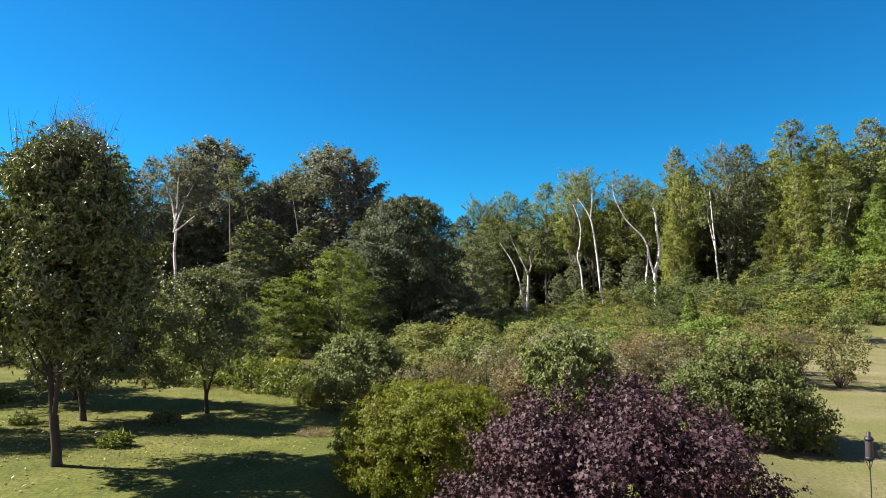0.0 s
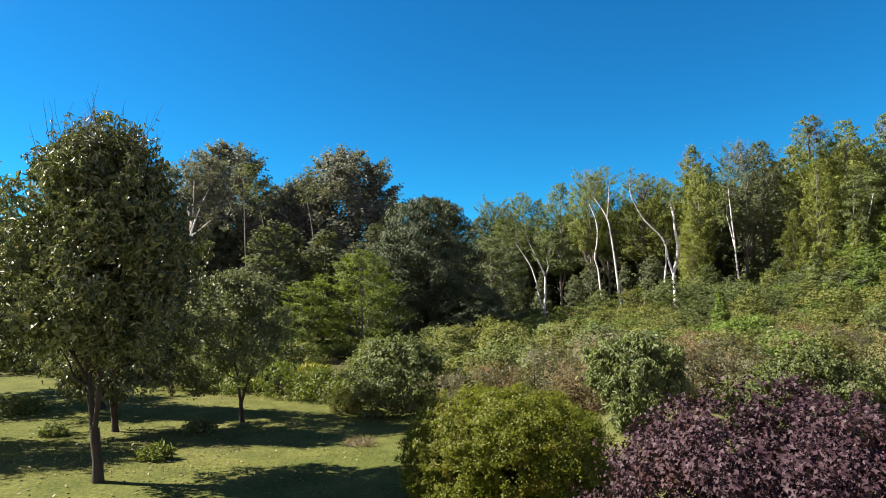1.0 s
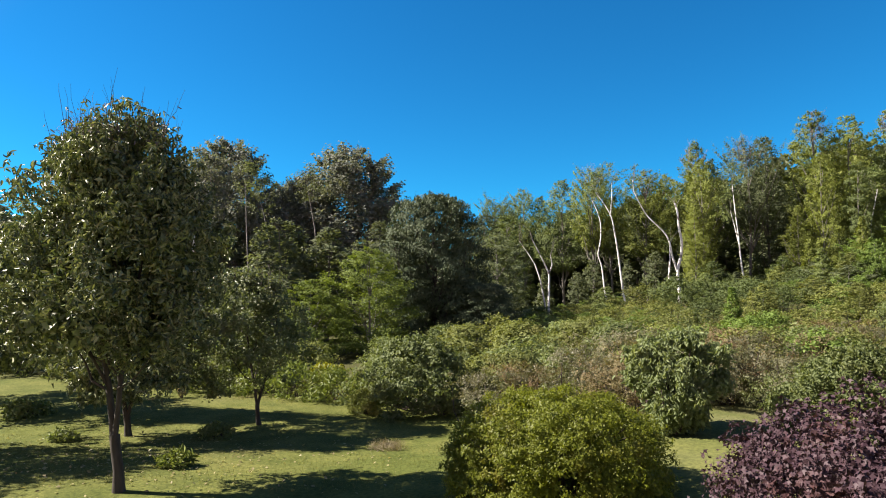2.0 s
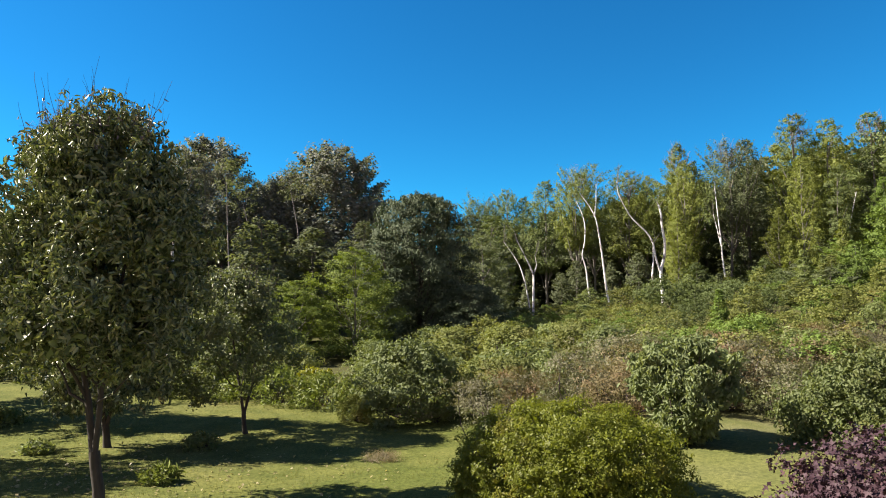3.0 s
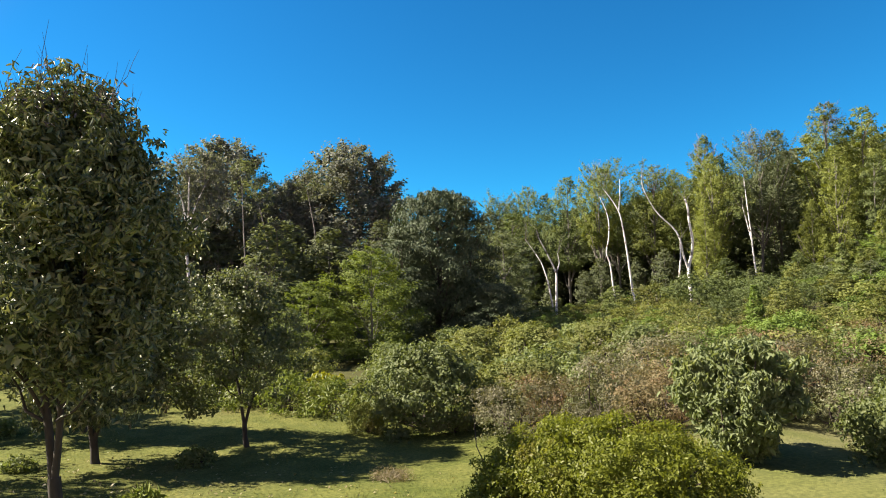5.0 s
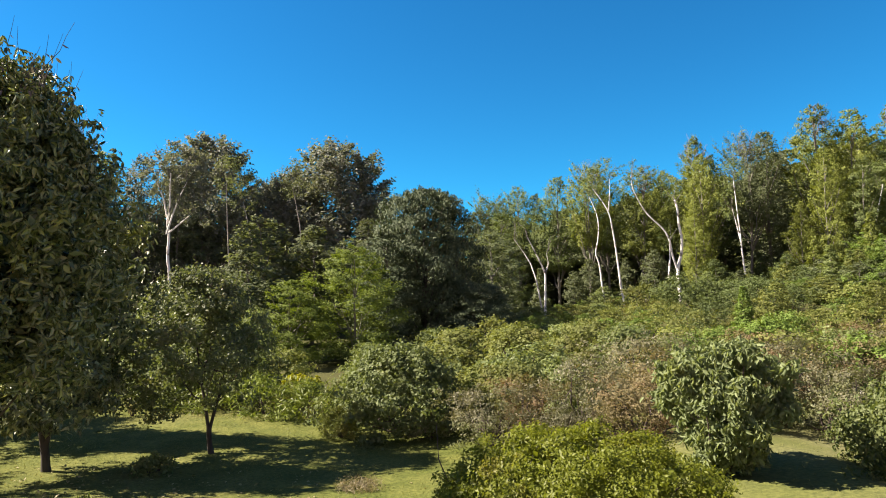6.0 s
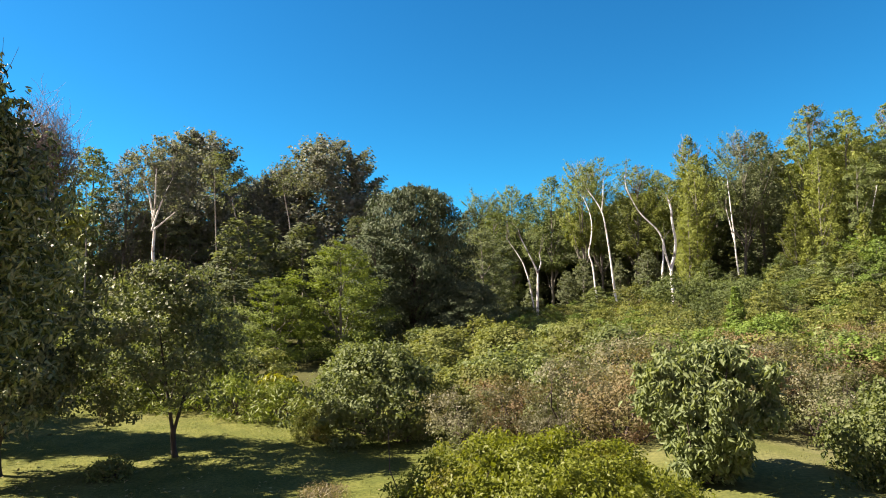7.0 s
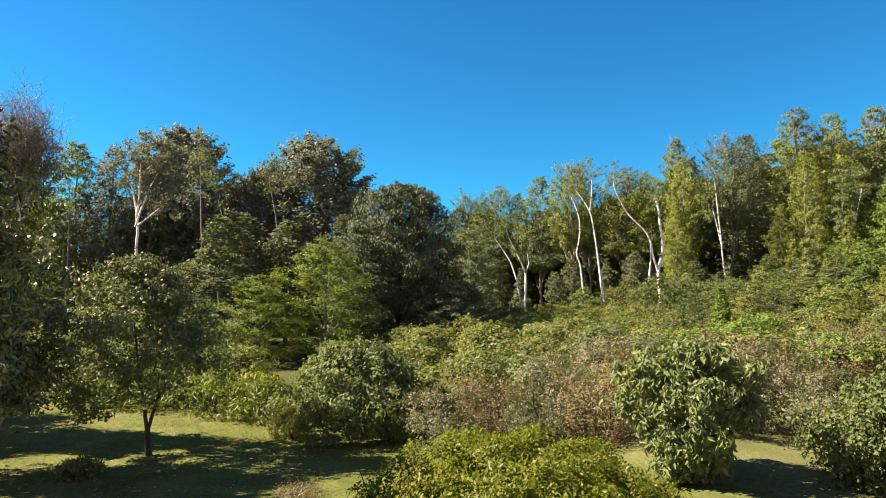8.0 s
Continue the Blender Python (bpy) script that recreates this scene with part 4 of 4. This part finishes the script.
# lower trees along the wood's edge
for x, y, top, wide, material in [
        (-40, 66, 13, 8, DARK_FOREST), (-36, 72, 14, 8, DARK_FOREST), (-32.5, 70, 13, 7, DARK_FOREST), (-27, 72, 14, 7, DARK_FOREST), (-45, 70, 14, 8, DARK_FOREST), (-5, 60, 10.3, 7, DARK_FOREST), (-1.6, 66, 11.2, 6, DARK_FOREST), (-34, 60, 12.5, 7, DARK_FOREST), (-30.5, 64, 13.5, 7, DARK_FOREST), (-26.5, 62, 12, 6.5, DARK_FOREST), (-18.5, 46, 5.5, 5, DARK_FOREST), (-24.5, 45, 4.6, 5, DARK_FOREST), (-21, 62, 10, 6, DARK_FOREST), (-28, 60, 11, 6, DARK_FOREST), (-30.5, 43, 7, 6, DARK_FOREST), (-17, 50, 9.5, 6, DARK_FOREST), (-13.5, 52, 9, 6, DARK_FOREST),
        (-35, 42, 10, 7, DARK_FOREST), (-14.5, 40, 6.2, 5, DARK_FOREST), (-9.5, 55, 10, 6, DARK_FOREST), (0.5, 52, 8.6, 5, DARK_FOREST), (-0.2, 60, 11.2, 6, DARK_FOREST), (-6.5, 43, 7.5, 5, SPRUCE),
        (2.9, 74, 13.0, 6, GREEN_FOREST), (26.6, 79, 15, 3.6, YELLOW_FOREST), (27.9, 80, 20.6, 4.4, YELLOW_FOREST),
        (37.2, 75, 14, 3.4, YELLOW_FOREST), (39.5, 74, 20, 4.4, YELLOW_FOREST), (42.5, 72, 18.5, 4.2, GREEN_FOREST), (47, 71, 17, 4, BRIGHT), (51, 70, 19, 4.4, GREEN_FOREST), (56, 68, 17, 5, BRIGHT),
        (37, 64, 9.5, 3.2, BRIGHT), (42, 62, 10.5, 3.6, BRIGHT), (48, 60, 11, 4.2, BRIGHT)]:
    set_tree(inner if x < -12 and y < 53 else full, x, y, top, wide, material, "low tree at the edge of the wood")


def white_birch(x, y, foot, lines, seed, radius=0.2, half=1.8, count=2600, snag=False, leaf=GREEN_FOREST, bark=BIRCH, label="birch with leaning bright white stems at the wood's edge", name="white_birch"):
    """A birch with bright bare stems; each line gives steps sideways and upwards from the foot."""
    r = np.random.default_rng(seed)
    base = hgt(x, y)
    root = thing(name, x, y, base, label, "tree", name.replace("_", " ") + "es" if bark is BIRCH else "thin trees")
    lift = foot - base
    cloud_at, cloud_out = [], []
    for k, line in enumerate(lines):
        pts = [(0.0, 0.0, -0.2)] if k == 0 else []
        pts += [(dx, 0.25 * math.sin(k * 2 + i), dz + lift) for i, (dx, dz) in enumerate(line)]
        p = np.array(pts)
        t = np.linspace(0, len(p) - 1, 24)
        p = np.stack([np.interp(t, np.arange(len(p)), p[:, c]) for c in range(3)], axis=1)
        p[1:-1] = (p[:-2] + 2 * p[1:-1] + p[2:]) / 4
        v, f = tube(p, np.linspace(radius, radius * (0.5 if k == 0 and snag else 0.3), 24) * (1.0 if k == 0 else 0.62), 8)
        part("stem", mesh_of("stem", v, [f]), bark, root, smooth=True)
        tip = p[-1]
        for j in range(3):
            end = tip + np.array([r.normal(0, 0.8), r.normal(0, 0.8), r.uniform(0.8, 2.2)])
            v, f = tube(bend(r, p[-1 - j], end, 5, 0.05), np.linspace(radius * 0.22, radius * 0.05, 5), 5)
            part("branch", mesh_of("branch", v, [f]), GREYBARK, root, smooth=True)
        at, out, _ = crown(r, count, half, 3.4, "round", 26, 0.32, 0.3)
        cloud_at.append(at + tip + np.array([0, 0.9, -0.9]))
        cloud_out.append(out)
    v, f = leaves(r, np.concatenate(cloud_at), np.concatenate(cloud_out), 0.17, 0.12)
    part("crown", mesh_of("crown", v, [f]), leaf, root)


white_birch(7.13, 70, 2.2, [[(0, 0), (0.12, 3.1), (0.13, 3.9), (-0.34, 4.94), (-1.12, 6.5), (-1.78, 7.76)], [(0.13, 3.9), (0.46, 4.94), (0.23, 6.06)],
                            [(-0.36, 0), (-0.87, 3.1), (-1.45, 4.95), (-2.18, 6.2), (-3.15, 7.6)]], 140, 0.15, 1.5, 500)
white_birch(14.5, 74, 2.2, [[(0, 0), (-0.33, 2.5), (-0.52, 5.1), (-1.08, 6.27), (-0.72, 7.7), (-0.6, 9.7), (-0.9, 11.2), (-1.5, 12.7)]], 141, 0.11, 1.5, 700)
white_birch(16.56, 74, 2.6, [[(0, 0), (-0.26, 2.1), (-0.52, 4.7), (-0.79, 6.7), (-1.18, 9.0), (-1.47, 10.5), (-2.28, 12.0), (-3.17, 13.3)], [(-1.47, 10.5), (-1.28, 12.6), (-1.31, 14.3)]], 142, 0.14, 1.5, 700)
white_birch(22.79, 74, 4.2, [[(0, 0), (-0.11, 2.4), (0.39, 4.0), (0.51, 5.7), (0.06, 7.65), (0, 9.3), (-0.24, 10.3)],
                             [(-0.11, 2.4), (-0.7, 4.05), (-0.97, 5.7), (-1.58, 6.9), (-3.47, 8.75), (-4.2, 10.2), (-4.9, 11.8), (-5.0, 13.1)], [(-1.25, 1.3), (-1.04, 3.7), (-0.98, 5.5)]], 143, 0.2, 1.1, 350, True)
white_birch(30.35, 74, 4.8, [[(0, 0), (-0.18, 1.75), (-0.35, 3.7), (-0.52, 5.7), (-0.83, 7.6), (-1.0, 9.6), (-1.1, 11.9)], [(-0.43, 4.9), (-1.03, 7.3), (-1.43, 8.6)]], 144, 0.12, 1.5, 700)
white_birch(44.0, 73, 7.4, [[(0, 0), (0.4, 4.5), (1.4, 8.5)]], 145, 0.13)
white_birch(-22.4, 47, 5.1, [[(0, 0), (-0.35, 1.5), (-0.25, 3.1), (-0.36, 3.95), (-0.06, 4.7), (-0.08, 6.1), (-0.13, 7.5)], [(-0.36, 3.95), (-0.63, 5.6), (-1.1, 6.9)],
                             [(-0.25, 3.1), (0.11, 4.3), (0.51, 5.7), (0.95, 6.9)], [(-0.21, 3.15), (0.54, 3.9), (1.3, 4.6)]], 146, 0.12, 1.5, 1700, leaf=POPLAR)
white_birch(-27.4, 42.5, 6.0, [[(0, 0), (-0.4, 2.2), (-0.9, 5.2)], [(-0.25, 0), (0.5, 2.2), (0.5, 3.8)]], 147, 0.1, 1.2, 300)
# slim pale stems in the shade of the western wood
for x, y, foot, line, seed in [(-32.6, 52, 3.0, [(0, 0), (-0.2, 6.2), (-0.7, 10.6)], 180), (-31.0, 53, 3.0, [(0, 0), (-0.2, 5.0), (-0.4, 9.5)], 181), (-21.4, 56, 3.0, [(0, 0), (-0.5, 6.5), (-0.7, 10.5)], 182),
                               (-19.0, 56, 3.0, [(0, 0), (-0.8, 5.8), (-1.6, 9.0)], 183), (-16.2, 60, 3.0, [(0, 0), (-0.4, 7.0), (-1.2, 11.0)], 184)]:
    white_birch(x, y, foot, [line], seed, 0.085, 1.5, 900, leaf=DARK_FOREST, bark=PALEBARK, label="slim grey-stemmed tree in the shade of the wood", name="thin_tree")


# ---- deep wood ----
def deep_wood():
    """The leafy mass of the wood behind the first rows of trees."""
    r = np.random.default_rng(150)
    n = 40000
    x = r.uniform(-75, 95, n)
    y = 108 + r.uniform(0, 10, n)
    ceiling = np.where(x < 4, 11.0, 12 + 0.14 * (x - 4)) + 1.5 * np.sin(x * 0.5) + np.sin(x * 1.3)
    z = rise(x, y) + ceiling * r.uniform(0, 1, n)
    at = np.stack([x, y, z], axis=1)
    v, f = leaves(r, at, np.array([[0, -1.0, 0.4]]).repeat(n, axis=0), 1.3, 1.0, "far")
    ob = part("deep_wood", mesh_of("deep_wood", v, [f]), DARK_FOREST, None)
    tagged(ob, "dense shaded foliage deep inside the wood", "woods", kind="stuff")


deep_wood()


# ---- feeder and stones ----
def lathe(rings, sides=20):
    w = np.arange(sides) / sides * 2 * math.pi
    v = np.concatenate([np.stack([r * np.cos(w), r * np.sin(w), np.full(sides, z)], axis=1) for r, z in rings])
    i, j = np.meshgrid(np.arange(len(rings) - 1), np.arange(sides), indexing="ij")
    k = (j + 1) % sides
    f = np.stack([i * sides + j, i * sides + k, (i + 1) * sides + k, (i + 1) * sides + j], axis=-1).reshape(-1, 4)
    return v, f


def bird_feeder(x, y, top):
    z = hgt(x, y)
    h = top - z
    root = thing("bird_feeder", x, y, z, "dark cylindrical bird feeder on a thin metal pole", "feeder")
    part("pole", mesh_of("pole", *(lambda v, f: (v, [f]))(*tube([(0, 0, -0.1), (0.01, 0, h * 0.4), (0, 0, h - 0.36)], [0.007, 0.007, 0.007], 8))), DARK_METAL, root, smooth=True)
    for side in (-1, 1):
        v, f = tube([(0, 0, h - 0.5), (0.03 * side, 0, h - 0.42), (0.05 * side, 0, h - 0.345)], [0.004, 0.004, 0.004], 6)
        part("bracket", mesh_of("bracket", v, [f]), DARK_METAL, root, smooth=True)
    for name, rings, material in (("tray", [(0.0, h - 0.38), (0.03, h - 0.38), (0.052, h - 0.35), (0.056, h - 0.325), (0.05, h - 0.325), (0.0, h - 0.335)], DARK_METAL),
                                  ("tube", [(0.044, h - 0.33), (0.046, h - 0.3), (0.046, h - 0.12), (0.044, h - 0.1)], SEED),
                                  ("cap", [(0.0, h - 0.1), (0.056, h - 0.105), (0.058, h - 0.085), (0.038, h - 0.055), (0.022, h - 0.05), (0.024, h), (0.0, h + 0.004)], DARK_METAL)):
        v, f = lathe(rings)
        part(name, mesh_of(name, v, [f]), material, root, smooth=True)


bird_feeder(5.47, 8.6, 1.85)


def stone(x, y, wide, high, seed):
    r = np.random.default_rng(seed)
    bm = bmesh.new()
    bmesh.ops.create_icosphere(bm, subdivisions=3, radius=0.5)
    for v in bm.verts:
        k = 1 + 0.12 * math.sin(5 * v.co.x + seed) + 0.1 * math.sin(6 * v.co.y + 2 * seed) + r.normal(0, 0.015)
        v.co = Vector((v.co.x * k * wide, v.co.y * k * wide * 0.8, max(v.co.z * k, -0.25) * high))
    me = bpy.data.meshes.new("stone")
    bm.to_mesh(me)
    bm.free()
    ob = part("stone", me, STONE, None, smooth=True)
    ob.matrix_basis = pose(x, y, hgt(x, y) + 0.2 * high, 0, 0, seed * 40)
    tagged(ob, "pale grey field stone lying among the brushwood", "stone", "field stones")


for x, y, wide, high, seed in ((9.5, 22.6, 0.3, 0.28, 1), (9.85, 22.75, 0.42, 0.34, 2), (7.75, 20.5, 0.32, 0.2, 3)):
    stone(x, y, wide, high, seed)
leaf_shrub("dry_weed", -11.9, 22.9, "small dry tan weed on the lawn's edge", STRAW, 36, 0.55, 0.16, 500, 0.08, 0.02, kind="vase", clumps=24, clump=0.35, category="plant", stems=6)


# ---- grass ----
def grass():
    """Blades and tufts that roughen the lawn."""
    r = np.random.default_rng(160)
    n = 60000
    x = np.concatenate([r.uniform(-15, 0.5, n * 3 // 4), r.uniform(3, 22, n // 4)])
    y = np.concatenate([r.uniform(11.5, 24, n * 3 // 4), r.uniform(9, 27, n // 4)])
    tuft = np.sin(x * 2.1 + 1.7 * np.sin(y * 1.3)) * np.sin(y * 2.7 + x * 0.6) + r.normal(0, 0.7, n)
    keep = tuft > -0.4
    x, y = x[keep], y[keep]
    at = np.stack([x, y, rise(x, y) - 0.005], axis=1)
    lean = r.normal(0, 0.45, (len(x), 3)) + np.array([0, 0, 1.0])
    side = unit(np.cross(lean, r.normal(size=(len(x), 3))))
    high = (r.uniform(0.018, 0.045, len(x)) * (1 + 0.6 * (r.uniform(0, 1, len(x)) > 0.93)))[:, None]
    v = np.stack([at - side * 0.007, at + side * 0.007, at + unit(lean) * high], axis=1).reshape(-1, 3)
    ob = part("grass", mesh_of("grass", v, [np.arange(len(x) * 3).reshape(-1, 3)]), BLADE, None)
    tagged(ob, "short tufted green and straw-coloured lawn grass", "grass", kind="stuff")


grass()


def fallen_leaves():
    """Dry leaves scattered under the cherry trees."""
    r = np.random.default_rng(161)
    n = 900
    x, y = -8.2 + r.normal(0, 2.6, n), 13.4 + r.normal(0, 1.9, n)
    at = np.stack([x, y, rise(x, y) + 0.02], axis=1)
    v, f = leaves(r, at, np.array([[0, 0, 1.0]]).repeat(n, axis=0), 0.075, 0.04, False, 0.35, 0.0)
    ob = part("fallen_leaves", mesh_of("fallen_leaves", v, [f]), LITTER, None)
    tagged(ob, "dry yellowed leaves fallen on the lawn", "leaf litter", kind="stuff")


fallen_leaves()
